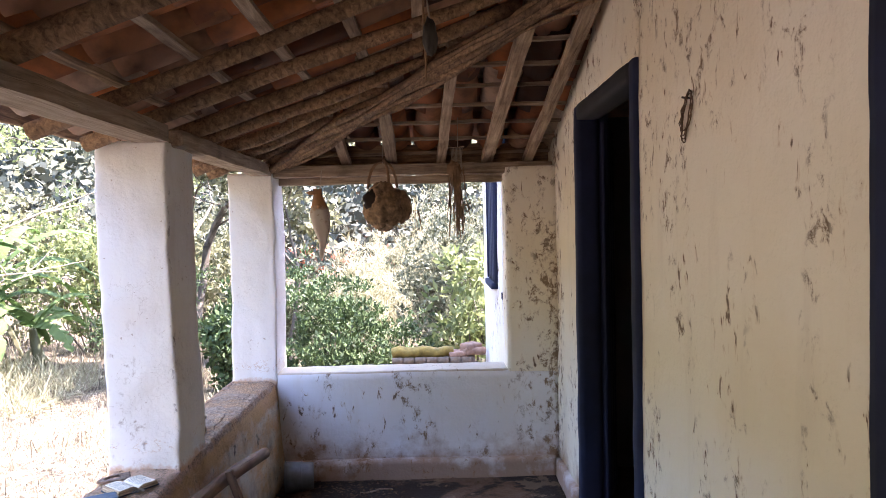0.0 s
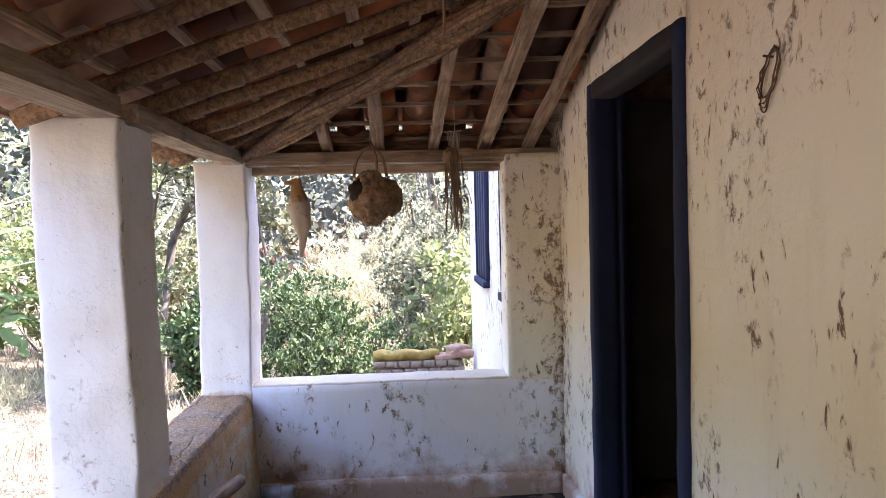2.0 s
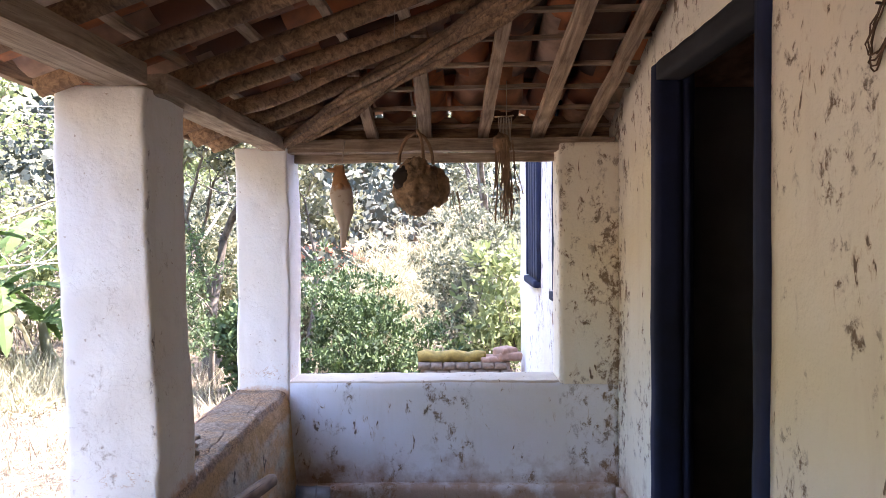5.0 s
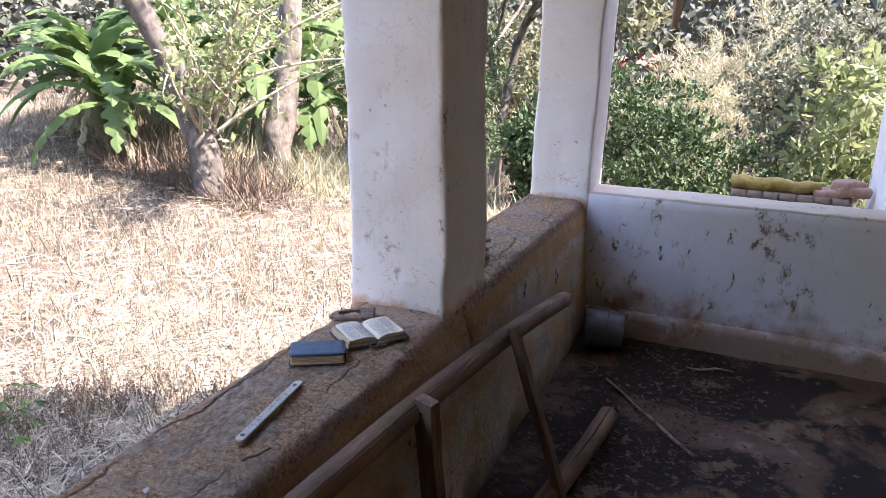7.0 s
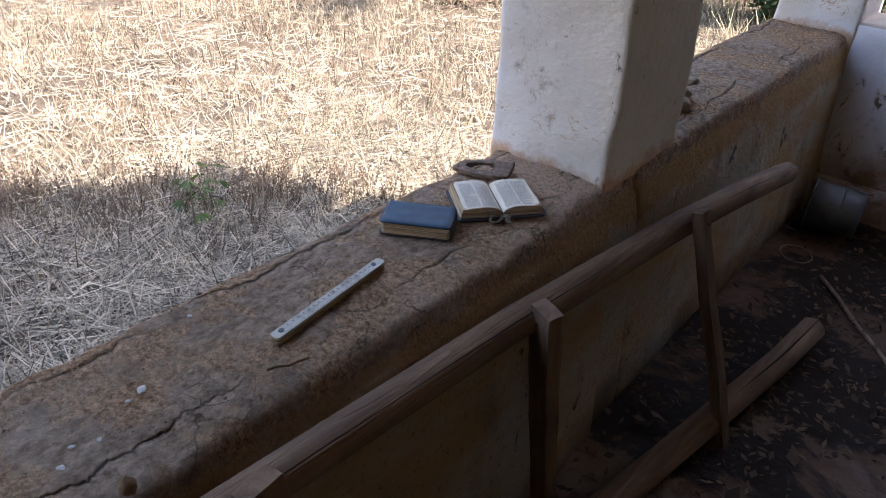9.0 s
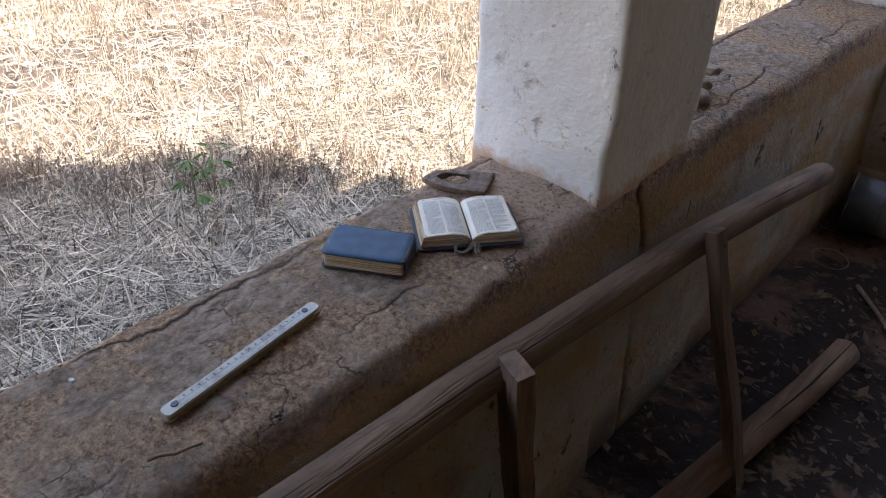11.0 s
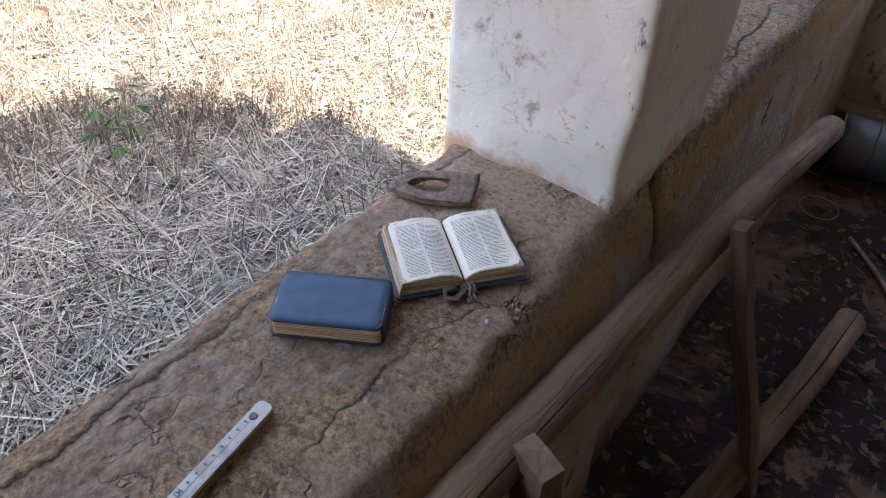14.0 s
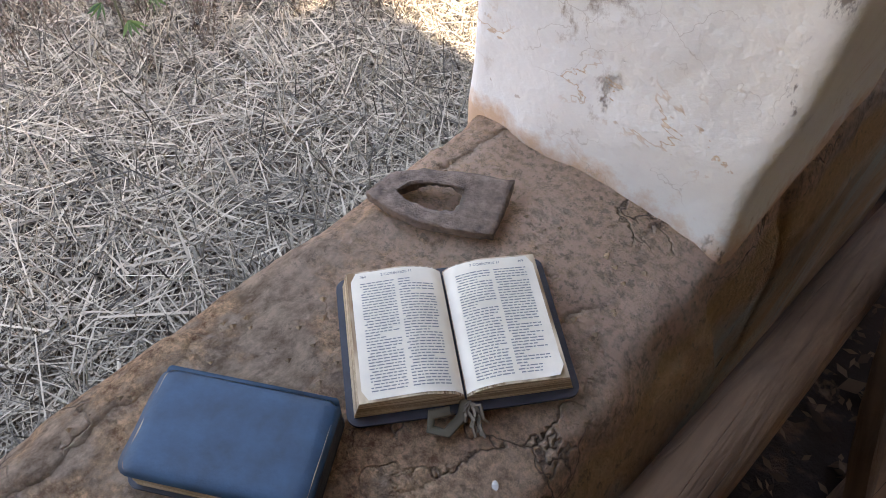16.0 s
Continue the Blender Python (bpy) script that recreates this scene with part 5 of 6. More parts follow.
def pendant():
    t = empty("hanging_seed_pod", (-0.26, 6.15, 2.07))
    part("pod", blob("pod", (0.022, 0.018, 0.055), 3, 0.2, 4), plain("dark_pod", (0.035, 0.03, 0.022), 0.6, vary=0.4, scale=30), t, "", True)
    v, f = rod("cord", [(0, 0, 0.05), (-0.008, 0, 0.12), (-0.01, 0, 0.24)], [0.003] * 3, 5)
    obj("cord", mesh("cord", v, f), STRING, t)
    v, f = rod("stalk", bent((-0.018, 0, 0.12), (-0.014, 0, -0.13), 4, 0.006, 2), [0.004] * 5, 5)
    obj("stalk", mesh("stalk", v, f), VINE, t)
    tagged(t, "dark dry pod hanging on a cord from the rafters", "pod")


pendant()
for i, (x, y, z, l) in enumerate(((-0.55, 6.9, 2.02, 0.10), (-0.9, 7.3, 1.97, 0.06))):
    v, f = rod("cobweb_thread", [(x, y, z), (x + 0.002, y, z + l)], [0.0012] * 2, 4)
    tagged(obj("loose_thread", mesh("loose_thread", v, f), STRING), "pale loose thread hanging from a roof pole", "thread")


def coil():
    t = empty("wire_coil", (XW - 0.012, 6.03, 1.80))
    rnd = random.Random(2)
    for k in range(4):
        a0 = rnd.uniform(0, 6)
        pts = [Vector((rnd.uniform(-0.004, 0.004), (0.024 + 0.006 * k) * math.cos(q) - 0.028 * math.sin(q), (0.072 - 0.007 * k) * math.sin(q) + 0.004 * k)) for q in [a0 + 6.5 * j / 18 for j in range(19)]]
        v, f = rod("loop", pts, [0.0019] * 19, 5)
        obj("loop", mesh("loop", v, f, True), plain("rusty_wire", (0.12, 0.07, 0.04), 0.8, 0.3), t)
    v, f = rod("nail", [(-0.012, 0, 0.055), (0.03, 0, 0.05)], [0.003, 0.003], 6)
    obj("nail", mesh("nail", v, f), plain("iron_nail", (0.08, 0.06, 0.05), 0.6, 0.6), t)
    tagged(t, "small coil of rusty wire hung on the wall", "wire coil")


coil()

# ---- trestle of poles along the parapet ----
tr = tagged(empty("pole_trestle", (-1.1, 6.6, 0)), "rough grey pole nailed to crooked wooden legs beside the parapet", "trestle")


def rel(*pts):
    return [Vector(p) - Vector((-1.1, 6.6, 0)) for p in pts]


raw = [(-1.195, 4.7, 0.595), (-1.19, 5.3, 0.570), (-1.185, 5.8, 0.550), (-1.175, 6.3, 0.520), (-1.16, 6.6, 0.50), (-1.15, 6.86, 0.478), (-1.13, 7.15, 0.448), (-1.108, 7.44, 0.412)]
v, f = rod("pole", rel(*raw), [0.027, 0.028, 0.027, 0.029, 0.028, 0.028, 0.028, 0.028], 14, 0.05, 5)
obj("pole", mesh("pole", v, f, True), GREYWOOD, tr, "long debarked pole with a drying crack")
v, f = rod("crack", [p + Vector((0.017, 0.0, 0.0205)) for p in rel(*raw[2:])], [0.0018] * 6, 4, 0.3, 3)
obj("crack", mesh("crack", v, f), plain("crack_dark", (0.02, 0.013, 0.009), 0.95), tr)
for i, (a, b, w, h) in enumerate((((-1.135, 6.345, 0.555), (-1.115, 6.40, 0.0), 0.05, 0.028), ((-1.115, 6.865, 0.525), (-0.93, 6.855, 0.0), 0.034, 0.026), ((-1.15, 5.83, 0.60), (-1.03, 5.84, 0.0), 0.05, 0.03))):
    a, b = rel(a, b)
    me, m = beam_mesh("leg", a, b, w, h, 60 + i)
    ob = obj("leg", me, GREYWOOD, tr)
    ob.matrix_basis = m
    v, f = rod("nail", [(-0.004, 0.03, -h / 2 - 0.003), (-0.004, 0.03, h / 2 + 0.003)], [0.0035, 0.003], 6)
    obj("nail", mesh("nail", v, f), plain("rusty_nail", (0.10, 0.05, 0.03), 0.7, 0.4), ob)
fl = tagged(empty("floor_pole", (-0.95, 6.9, 0.04)), "short split round pole lying on the littered floor", "pole")
pts = [Vector(p) - Vector((-0.95, 6.9, 0.04)) for p in ((-0.905, 7.345, 0.06), (-0.925, 7.15, 0.055), (-0.965, 6.9, 0.045), (-1.01, 6.6, 0.04), (-1.06, 6.3, 0.038), (-1.10, 6.0, 0.038))]
v, f = rod("shaft", pts, [0.031, 0.031, 0.032, 0.031, 0.030, 0.030], 12, 0.06, 8)
obj("shaft", mesh("shaft", v, f, True), GREYWOOD, fl)
v, f = rod("crack", [p + Vector((0.006, 0.0, 0.0285)) for p in pts], [0.0022] * 6, 4, 0.3, 2)
obj("crack", mesh("crack", v, f), plain("split_dark", (0.02, 0.013, 0.009), 0.95), fl)

# ---- things on the parapet ----
TOP = ZP + 0.003
PAPER = plain("yellowed_paper", (0.82, 0.715, 0.555), 0.9, vary=0.12, scale=24, relief=0.1)
COVER_BLACK = plain("black_leatherette", (0.035, 0.035, 0.042), 0.6, vary=0.3, scale=40)
INK = plain("faded_print", (0.10, 0.10, 0.11), 0.9, vary=0.1)


def edge_mat():
    m, nt, b = mat("page_edges", 0.9)
    w = ramp(nt, tex(nt, coords(nt, (12, 12, 1100)), 1.0, 3, 0.6), (0.38, 0.0), (0.60, 1.0))
    col = mix(nt, w, (0.26, 0.15, 0.075), (0.74, 0.57, 0.37))
    nt.links.new(col, b.inputs["Base Color"])
    bump(nt, b, w, 0.5, 0.002)
    return m


EDGES = edge_mat()


def slab(w, d, h, r, seg=5, z0=0.0):
    """A plate with rounded corners, centred, from z0 to z0 + h."""
    bm = bmesh.new()
    ring = []
    for cx, cy, a0 in ((w / 2 - r, d / 2 - r, 0), (-w / 2 + r, d / 2 - r, 90), (-w / 2 + r, -d / 2 + r, 180), (w / 2 - r, -d / 2 + r, 270)):
        for k in range(seg + 1):
            a = radians(a0 + 90 * k / seg)
            ring.append((cx + r * math.cos(a), cy + r * math.sin(a)))
    lo = [bm.verts.new((x, y, z0)) for x, y in ring]
    hi = [bm.verts.new((x, y, z0 + h)) for x, y in ring]
    bm.faces.new(lo[::-1])
    bm.faces.new(hi)
    n = len(ring)
    for i in range(n):
        bm.faces.new((lo[i], lo[(i + 1) % n], hi[(i + 1) % n], hi[i]))
    return bm


def letters(text, size, parent, m, material):
    c = bpy.data.curves.new("lettering", "FONT")
    c.body, c.size, c.align_x, c.align_y = text, size, "CENTER", "CENTER"
    tmp = new("lettering", c)
    bpy.context.view_layer.update()
    me = bpy.data.meshes.new_from_object(tmp)
    bpy.data.objects.remove(tmp)
    ob = obj("lettering", me, None, parent)
    me.materials.clear()
    me.materials.append(material)
    ob.matrix_basis = m
    return ob


def open_book():
    t = empty("open_book", (-1.342, 6.4745, TOP), 52.7)
    part("cover", slab(0.157, 0.118, 0.0025, 0.009), COVER_BLACK, t, "limp black leatherette cover")
    hw, hd = 0.0705, 0.0515

    def crown(x):
        q = abs(x) / hw
        s = 0.0185 if x < 0 else 0.0165
        return 0.0035 + s * (0.55 + 0.45 * math.sin(min(1.0, q * 2.2) * 1.57)) * (1 - 0.22 * max(0, q - 0.35)) * (0.35 + 0.65 * min(1, q / 0.10) ** 0.5)

    pages = []
    for side in (-1, 1):
        verts, faces, nx, ny = [], [], 22, 14
        for j in range(ny + 1):
            for i in range(nx + 1):
                q = i / nx
                v_ = j / ny * 2 - 1
                x = side * (0.0012 + (hw - 0.0035 - 0.0012) * q)
                y = v_ * (hd - 0.0015)
                corner = max(0, abs(v_) - 0.88) / 0.12
                x -= side * 0.004 * corner * max(0, q - 0.8) / 0.2
                z = crown(x)
                if side > 0 and v_ < -0.8 and q > 0.75:
                    z += 0.002 * (q - 0.75) / 0.25
                verts.append((x, y, z))
        w = nx + 1
        for j in range(ny):
            for i in range(nx):
                q = (j * w + i, j * w + i + 1, (j + 1) * w + i + 1, (j + 1) * w + i)
                faces.append(q if side > 0 else q[::-1])
        pages.append(obj("page", mesh("page", verts, faces, True), PAPER, t))
        # block of pages beneath, flaring outwards to the cover
        bv, bf = [], []
        prof = [0.0008] + [hw * k / 10 for k in range(1, 11)]
        for y in (-hd, hd):
            for x in prof:
                bv.append((side * x * 0.985, y, crown(side * x * 0.95) - 0.0006))
            for x in prof:
                bv.append((side * x * 1.045, y * 1.02, 0.0026))
        m_ = len(prof)
        for k in range(m_ - 1):
            bf += [(k, k + 1, m_ + k + 1, m_ + k), (2 * m_ + k + 1, 2 * m_ + k, 3 * m_ + k, 3 * m_ + k + 1), (k + 1, k, 2 * m_ + k, 2 * m_ + k + 1)]
        bf.append((m_ - 1, 2 * m_ - 1, 4 * m_ - 1, 3 * m_ - 1)[::-1])
        me = mesh("page_block", bv, bf)
        bm = bmesh.new()
        bm.from_mesh(me)
        part("page_block", bm, EDGES, t, "yellowed ragged page edges")
    rnd = random.Random(21)
    grey = plain("grey_print", (0.25, 0.24, 0.23), 0.9, vary=0.1)
    for k, (c0, c1) in enumerate(((-0.0605, -0.0365), (-0.0335, -0.0085), (0.0085, 0.0335), (0.0365, 0.0605))):
        verts, faces = [], []
        for line in range(38):
            y = 0.0395 - line * 0.00228
            x = c0 + (0.0018 if rnd.random() < 0.12 else 0)
            stop = c1 - (rnd.uniform(0.004, 0.018) if rnd.random() < 0.14 else 0)
            while x < stop - 0.001:
                w = min(rnd.uniform(0.0012, 0.0052), stop - x)
                o = len(verts)
                for xx, yy in ((x, y), (x + w, y), (x + w, y + 0.00085), (x, y + 0.00085)):
                    verts.append((xx, yy, crown(xx) + 0.00025))
                faces.append((o, o + 1, o + 2, o + 3))
                x += w + 0.0008
        obj("print_column", mesh("print_column", verts, faces), grey, pages[k // 2], "column of small print")
    for text, x, s in (("2 CORÍNTIOS 11", -0.034, 0.0031), ("368", -0.058, 0.003), ("2 CORÍNTIOS 11", 0.031, 0.0031), ("369", 0.058, 0.003)):
        dx = 0.004
        tilt = math.degrees(math.atan2(crown(x + dx) - crown(x - dx), 2 * dx))
        letters(text, s, pages[x > 0], pose(x, 0.0455, crown(x) + 0.0007, 0, -tilt, 0), INK)
    pts = [(0.0, -0.052, 0.006), (-0.004, -0.062, 0.003), (-0.016, -0.072, 0.003), (-0.026, -0.068, 0.004), (-0.024, -0.060, 0.008), (-0.012, -0.060, 0.010)]
    v, f = rod("ribbon", [Vector(p) for p in pts], [0.004] * 6, 8, 0.05, 1, True, 0.25)
    obj("ribbon", mesh("ribbon", v, f, True), plain("olive_ribbon", (0.11, 0.085, 0.05), 0.8), t, "frayed olive marker ribbon")
    fr = [rod("thread", bent((0.003, -0.054, 0.006), (0.004 + rnd.uniform(-0.007, 0.009), -0.074 + rnd.uniform(-0.005, 0.008), 0.003), 4, 0.008, k), [0.0012] * 5, 4) for k in range(12)]
    v, f = join(*fr)
    tagged(obj("frayed_end", mesh("frayed_end", v, f), plain("frayed_threads", (0.14, 0.105, 0.07), 0.9), t, "frayed ribbon end"), kind="stuff")
    tagged(t, "small open book with yellowed printed pages and black cover", "book")


def blue_book():
    t = empty("closed_book", (-1.3815, 6.320, TOP), 32.0)
    w, d, h = 0.120, 0.073, 0.026
    navy = plain("worn_blue_leatherette", (0.012, 0.048, 0.088), 0.52, vary=0.38, scale=45, relief=0.12)
    part("cover", slab(w, d, 0.002, 0.008), COVER_BLACK, t, "black back cover")
    part("page_block", slab(w - 0.007, d - 0.005, h - 0.004, 0.006, 5, 0.002), EDGES, t, "yellowed page edges")
    verts, faces, nx, ny = [], [], 28, 20
    for j in range(ny + 1):
        for i in range(nx + 1):
            u, v_ = i / nx * 2 - 1, j / ny * 2 - 1
            x, y = u * w / 2, v_ * d / 2
            r = 0.010
            ix, iy = min(max(x, -w / 2 + r), w / 2 - r), min(max(y, -d / 2 + r), d / 2 - r)
            dl = math.hypot(x - ix, y - iy)
            if dl > 0:
                k = max(abs(x - ix), abs(y - iy)) / dl
                x, y = ix + (x - ix) * k, iy + (y - iy) * k
            edge = max(abs(u), abs(v_))
            z = h - 0.0035 * max(0, edge - 0.86) / 0.14 - (0.004 if v_ > 0.95 else 0) + 0.0006 * noise.noise(Vector((u * 2, v_ * 2, 1)))
            verts.append((x, y, z))
    m_ = nx + 1
    for j in range(ny):
        for i in range(nx):
            faces.append((j * m_ + i, j * m_ + i + 1, (j + 1) * m_ + i + 1, (j + 1) * m_ + i))
    ob = obj("front_cover", mesh("front_cover", verts, faces, True), navy, t, "worn blue leatherette cover")
    sol = ob.modifiers.new("thick", "SOLIDIFY")
    sol.thickness, sol.offset = 0.0018, -1
    bm = slab(w - 0.006, 0.006, h - 0.004, 0.0028, 5, 0.002)
    sp = part("spine", bm, navy, t, "rounded blue spine", True)
    sp.location = (0, d / 2 - 0.003, 0)
    bm = slab(0.0035, d - 0.012, h - 0.006, 0.0016, 3, 0.002)
    part("dark_end", bm, COVER_BLACK, t, "dark folded cover end").location = (w / 2 - 0.002, 0, 0)
    tagged(t, "small closed blue leatherette pocket book, worn at the edges", "book")


def ruler():
    a, b = Vector((-1.313, 5.973, TOP)), Vector((-1.344, 6.198, TOP))
    t = empty("folding_ruler", tuple((a + b) / 2), math.degrees(math.atan2(b.y - a.y, b.x - a.x)))
    L = (b - a).length
    m, nt, bs = mat("worn_ruler_paint", 0.7)
    v = coords(nt)
    col = mix(nt, ramp(nt, tex(nt, v, 60, 5), (0.45, 0.0), (0.7, 0.7)), (0.50, 0.455, 0.375), (0.27, 0.22, 0.165))
    nt.links.new(col, bs.inputs["Base Color"])
    wood_m = plain("ruler_wood", (0.30, 0.22, 0.13), 0.8)
    part("segment", slab(L, 0.0165, 0.0033, 0.006, 5, 0.0), wood_m, t)
    part("segment", slab(L - 0.012, 0.0165, 0.0033, 0.006, 5, 0.0036), wood_m, t).location = (-0.004, 0.0008, 0)
    part("segment", slab(L - 0.002, 0.0165, 0.0034, 0.006, 5, 0.0072), m, t, "white-painted top segment")
    for x in (-L / 2 + 0.016, L / 2 - 0.019):
        bm = bmesh.new()
        bmesh.ops.create_cone(bm, segments=16, radius1=0.0042, radius2=0.0036, depth=0.0012, cap_ends=True)
        part("rivet", bm, plain("dull_rivet", (0.09, 0.085, 0.08), 0.5, 0.7), t, "dark metal hinge rivet").location = (x, 0.001, 0.0112)
    verts, faces = [], []

    def bar(x0, x1, y0, y1):
        o = len(verts)
        verts.extend([(x0, y0, 0.0109), (x1, y0, 0.0109), (x1, y1, 0.0109), (x0, y1, 0.0109)])
        faces.append((o, o + 1, o + 2, o + 3))

    bar(-L / 2 + 0.02, L / 2 - 0.024, -0.0003, 0.0002)
    for k in range(91):
        x = -L / 2 + 0.02 + k * 0.002
        bar(x, x + 0.0004, -0.0078, -0.0078 + (0.0045 if k % 5 == 0 else 0.0022))
        if k % 5 == 0:
            bar(x - 0.001, x + 0.0009, 0.0018, 0.0046)
            bar(x, x + 0.0004, 0.0005, 0.0016)
    obj("scale", mesh("scale", verts, faces), INK, t, "printed centimetre scale")
    letters("10", 0.0085, t, pose(0.006, 0.0035, 0.0111, 0, 0, 180), INK)
    tagged(t, "folded white wooden rule with worn centimetre scale", "ruler")


def iron_shoe():
    """A rusted pointed iron plate with an eye through it."""
    t = empty("rusted_iron_plate", (-1.426, 6.557, TOP), 36.0)
    outer = [(-0.070, 0.004), (-0.052, 0.028), (-0.025, 0.036), (0.015, 0.036), (0.055, 0.033), (0.050, 0.004), (0.042, -0.026), (0.010, -0.026), (-0.028, -0.020), (-0.050, -0.010)]
    inner = [(-0.044, 0.008), (-0.034, 0.017), (-0.018, 0.0215), (0.002, 0.021), (0.012, 0.017), (0.011, 0.005), (0.008, -0.007), (-0.004, -0.009), (-0.020, -0.006), (-0.034, 0.000)]
    bm = bmesh.new()
    rows = []
    for ring, z in ((outer, 0.0), (outer, 0.008), (inner, 0.010), (inner, 0.002)):
        rows.append([bm.verts.new((x, y, z + (0.004 if y > 0.02 else 0))) for x, y in ring])
    for a, b in ((0, 1), (1, 2), (2, 3), (3, 0)):
        for k in range(10):
            n = (k + 1) % 10
            bm.faces.new((rows[a][k], rows[a][n], rows[b][n], rows[b][k]))
    bmesh.ops.recalc_face_normals(bm, faces=bm.faces)
    bmesh.ops.subdivide_edges(bm, edges=bm.edges, cuts=5, use_grid_fill=True)
    for vv in bm.verts:
        vv.co += noise.noise_vector(vv.co * 220) * 0.0018 + noise.noise_vector(vv.co * 45) * 0.0014
    rust = plain("scaly_rust", (0.27, 0.185, 0.135), 0.92, 0.0, vary=0.5, scale=110, relief=0.9)
    part("plate", bm, rust, t, "", True)
    v, f = rod("lip", [Vector((x, y, 0.013 if y > 0.01 else 0.011)) for x, y in inner[:5]], [0.0022] * 5, 6, 0.3, 1)
    obj("lip", mesh("lip", v, f), rust, t, "torn raised lip")
    t.scale = (0.95, 0.95, 0.95)
    tagged(t, "rusted pointed iron plate with a torn eye", "iron plate")


open_book()
blue_book()
ruler()
iron_shoe()


def rag():
    t = empty("broken_tile_pieces", (-1.36, 7.19, ZP))
    cl = plain("grey_clay_bits", (0.34, 0.26, 0.19), 0.95, vary=0.35, scale=30)
    for k, (x, y, z, r) in enumerate(((0, 0.02, 0.02, 0.04), (0.03, -0.03, 0.014, 0.035), (0.02, 0.05, 0.045, 0.022))):
        part("piece", blob("piece", (r, r * 0.8, r * 0.5), k + 2, 0.3, 3), cl, t, "", True).location = (x, y, z)
    tagged(t, "small heap of broken grey clay pieces", "rubble")


rag()


def pail():
    t = empty("fallen_pail", (-1.06, 8.02, 0.088), 8)
    zinc = plain("dull_zinc", (0.17, 0.19, 0.21), 0.55, 0.5, vary=0.3, scale=14)
    prof = [(0.088, -0.075), (0.083, -0.02), (0.079, 0.04), (0.075, 0.085), (0.0, 0.087), (0.0, 0.083), (0.071, 0.081), (0.079, -0.02), (0.084, -0.073)]
    verts, faces, s = [], [], 28
    for r, x in prof:
        for k in range(s):
            a = 2 * math.pi * k / s
            verts.append((x, r * math.cos(a), r * math.sin(a)))
    for i in range(len(prof)):
        j = (i + 1) % len(prof)
        for k in range(s):
            n = (k + 1) % s
            faces.append((i * s + k, i * s + n, j * s + n, j * s + k))
    obj("body", mesh("body", verts, faces, True), zinc, t)
    for x, r in ((-0.072, 0.0895), (0.02, 0.0825)):
        pts = [Vector((x, r * math.cos(q), r * math.sin(q))) for q in [6.2832 * k / 24 for k in range(25)]]
        v, f = rod("hoop", pts, [0.003] * 25, 6)
        obj("hoop", mesh("hoop", v, f, True), zinc, t)
    pts = [Vector((-0.075 - 0.07 * math.sin(q), 0.088 * math.cos(q), -0.07 + 0.0 * q)) for q in [3.1416 * k / 10 for k in range(11)]]
    v, f = rod("bail", pts, [0.003] * 11, 6)
    obj("bail", mesh("bail", v, f, True), zinc, t, "bent wire handle")
    tagged(t, "dull grey zinc pail lying on its side", "pail")


pail()


def litter():
    """Dead leaves and chips over the dark corner of the floor."""
    rnd = random.Random(12)
    verts, faces = [], []
    while len(faces) < 3200:
        x, y = rnd.uniform(-1.17, 0.1), rnd.uniform(5.2, 8.14)
        if noise.noise(Vector((x * 2, y * 2, 3))) + (0.55 - 0.55 * (x + 1.2)) + 0.12 * (y - 7) < rnd.uniform(0.0, 0.7):
            continue
        a = rnd.uniform(0, 6.28)
        s = rnd.uniform(0.004, 0.017) * (2.0 if rnd.random() < 0.05 else 1)
        d, e = Vector((math.cos(a), math.sin(a), rnd.uniform(-0.3, 0.35))) * s, Vector((-math.sin(a), math.cos(a), rnd.uniform(-0.4, 0.4))) * s * rnd.uniform(0.25, 0.6)
        p = Vector((x, y, 0.009 + rnd.uniform(0, 0.012)))
        o = len(verts)
        verts += [p - d, p + e, p + d, p - e]
        faces.append((o, o + 1, o + 2, o + 3))
    m = leafy("dead_leaf", (0.025, 0.014, 0.008), (0.17, 0.105, 0.06), 0.05, 0.95)
    ob = obj("dead_leaves", mesh("dead_leaves", verts, faces), m)
    tagged(ob, "scattered dead leaves and bark chips on the floor", "leaf litter", kind="stuff")
    for i, (a, b, r) in enumerate((((-0.98, 7.70, 0.012), (-0.62, 7.28, 0.012), 0.006), ((-0.70, 7.95, 0.012), (-0.52, 7.99, 0.012), 0.005), ((-0.78, 6.72, 0.012), (-0.66, 6.75, 0.012), 0.005), ((-1.0, 6.55, 0.012), (-0.9, 6.58, 0.012), 0.004))):
        v, f = rod("twig", bent(a, b, 5, 0.02, 70 + i), [r] * 6, 6, 0.15, i)
        tagged(obj("twig", mesh("twig", v, f, True), BATTEN), "thin dry twig lying on the floor", "twig", "floor twigs")
    pts = [Vector((-1.08 + 0.05 * math.cos(q), 7.78 + 0.035 * math.sin(q), 0.012 + 0.01 * math.sin(q))) for q in [6.2832 * k / 16 for k in range(17)]]
    v, f = rod("wire_loop", pts, [0.0022] * 17, 5)
    tagged(obj("wire_loop", mesh("wire_loop", v, f, True), plain("pale_wire", (0.24, 0.19, 0.14), 0.5, 0.3)), "pale bent wire loop on the floor", "wire")


litter()


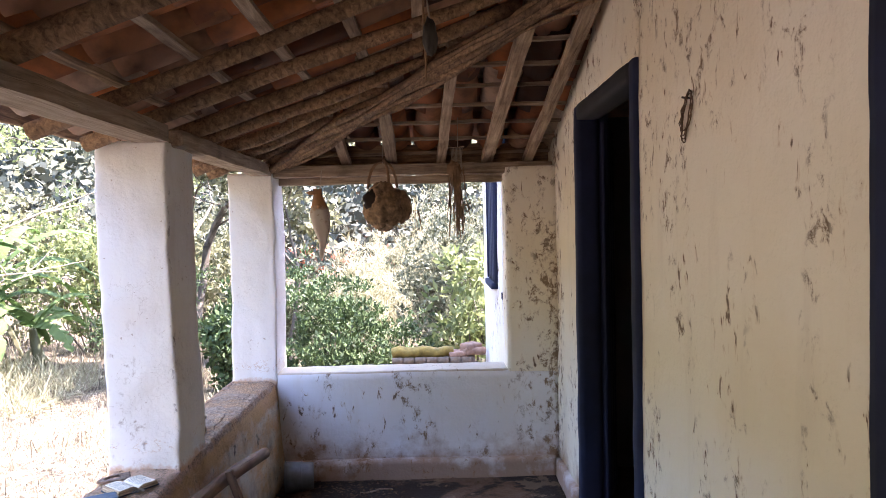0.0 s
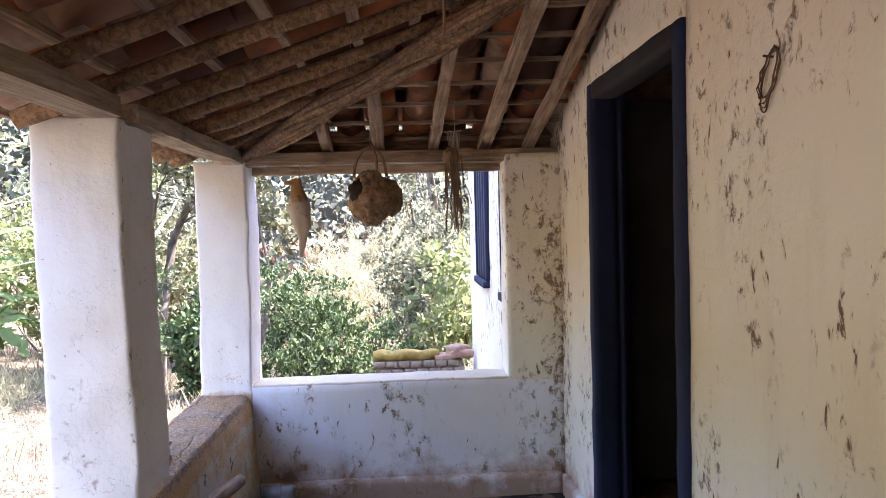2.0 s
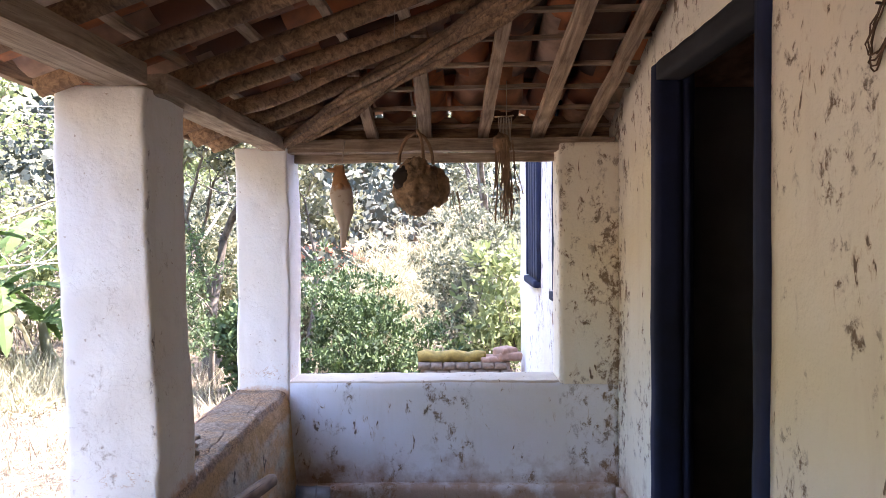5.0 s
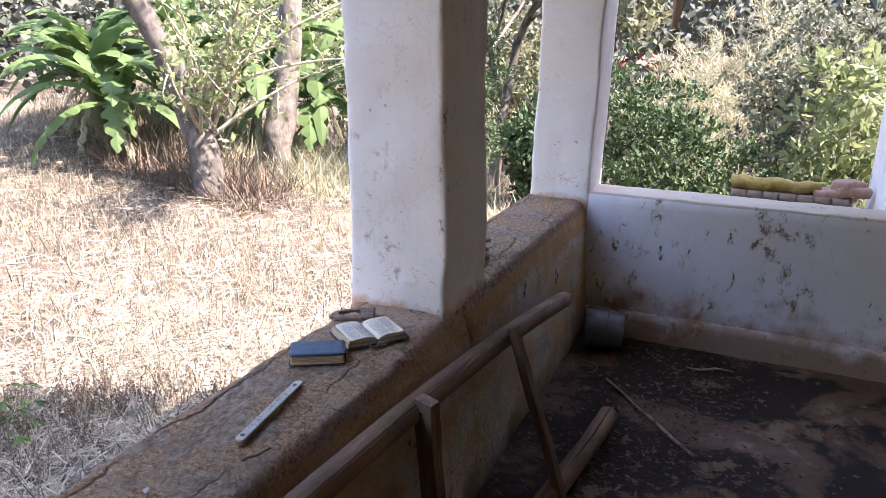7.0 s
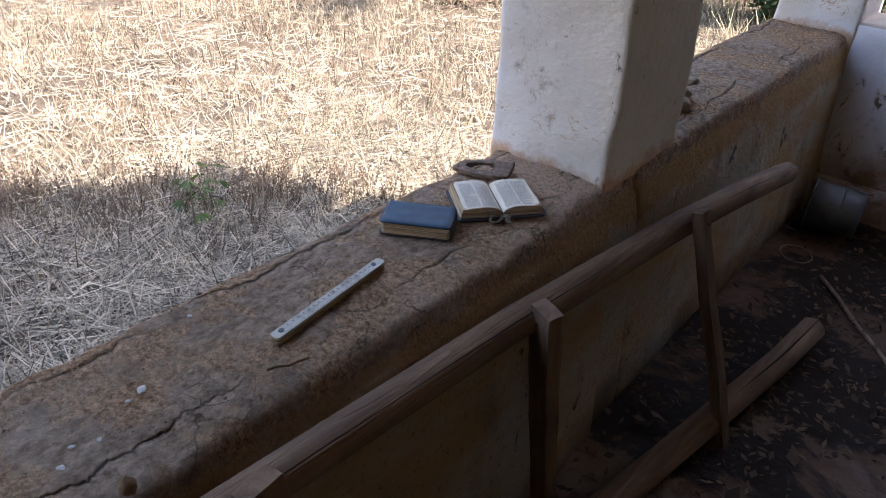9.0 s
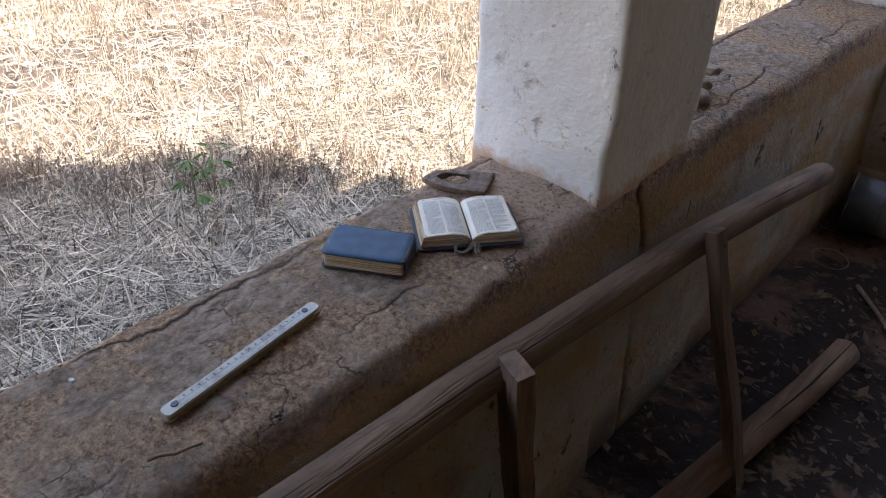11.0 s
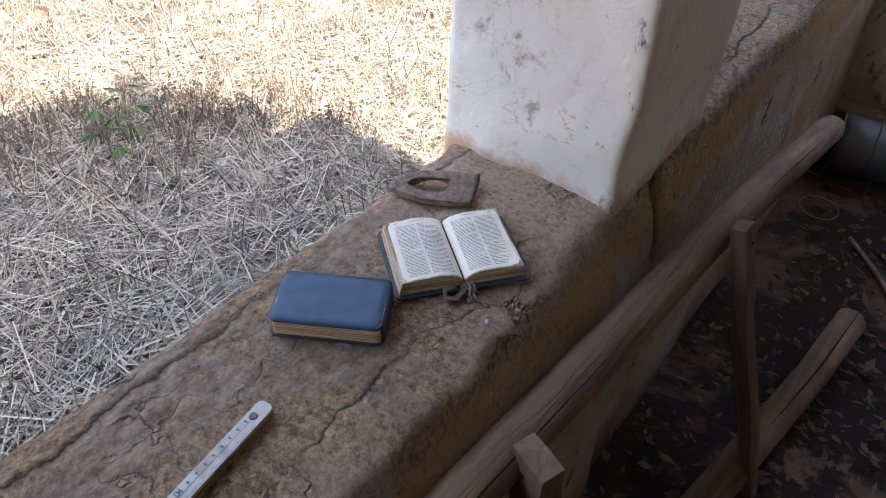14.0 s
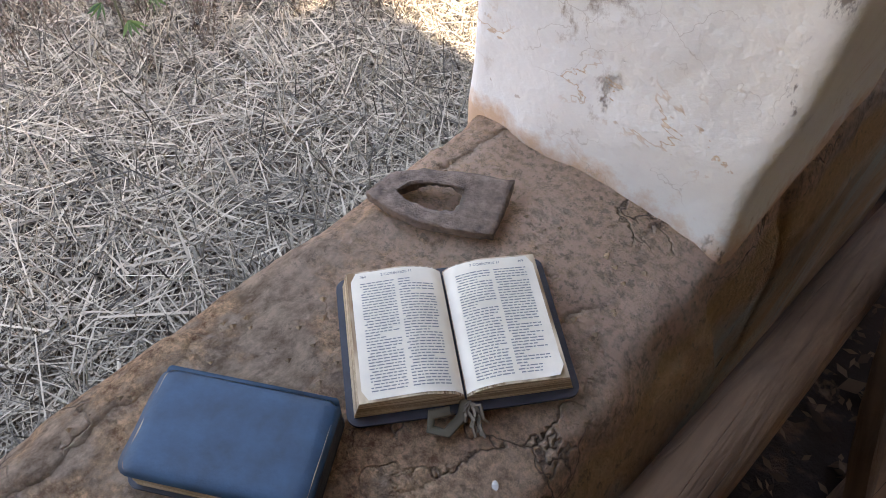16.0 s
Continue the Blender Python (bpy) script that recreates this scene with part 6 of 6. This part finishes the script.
def grit():
    """Crumbs of render on the parapet top."""
    rnd = random.Random(33)
    verts, faces = [], []
    for i in range(1500):
        x, y = rnd.uniform(XO + 0.03, XI - 0.03), rnd.uniform(5.2, 6.63)
        if noise.noise(Vector((x * 9, y * 5, 1))) < rnd.uniform(-0.3, 0.5):
            continue
        s = rnd.uniform(0.0008, 0.0026)
        p = Vector((x, y, ZP + 0.001))
        o = len(verts)
        for d in ((-1, -1, 0), (1, -0.7, 0), (0.2, 1.1, 0), (rnd.uniform(-0.3, 0.3), 0, 1.1)):
            verts.append(p + Vector(d) * s)
        faces += [(o, o + 1, o + 3), (o + 1, o + 2, o + 3), (o + 2, o, o + 3)]
    ob = obj("render_crumbs", mesh("render_crumbs", verts, faces), plain("clay_crumbs", (0.40, 0.26, 0.15), 0.95, vary=0.3, rand=0.4))
    tagged(ob, "crumbs of clay render on the parapet top", "rubble", kind="stuff")


grit()


def flakes():
    """Bits of fallen limewash, a stub of root and a thin stick on the parapet."""
    rnd = random.Random(41)
    lime = plain("fallen_limewash", (0.50, 0.46, 0.40), 0.9, vary=0.2, scale=60)
    for x, y, q in ((-1.357, 5.815, 0.011), (-1.35, 5.795, 0.006), (-1.43, 5.672, 0.009), (-1.318, 5.745, 0.006), (-1.31, 5.70, 0.008), (-1.33, 5.72, 0.006), (-1.44, 5.93, 0.006), (-1.25, 6.415, 0.005), (-1.39, 5.60, 0.007)):
        bm = blob("flake", (q * 0.62, q * 0.45, q * 0.15), x * 50, 0.4, 2)
        ob = part("plaster_flake", bm, lime)
        ob.matrix_world = pose(x, y, TOP + 0.001, 0, 0, rnd.uniform(0, 360))
        tagged(ob, "small white flake of limewash fallen on the parapet", "flake", "fallen flakes")
    ob = part("root_stub", blob("root_stub", (0.008, 0.009, 0.011), 3, 0.3, 3), VINE, None, "", True)
    ob.location = (XI - 0.003, 5.735, ZP + 0.004)
    tagged(ob, "dark stub of root in the parapet edge", "root")
    v, f = rod("thin_stick", bent((-1.275, 5.935, TOP + 0.004), (-1.255, 5.985, TOP + 0.004), 4, 0.006, 5), [0.0022] * 5, 5, 0.1, 2)
    tagged(obj("thin_stick", mesh("thin_stick", v, f, True), VINE), "short thin dry stick lying on the parapet", "stick")


flakes()
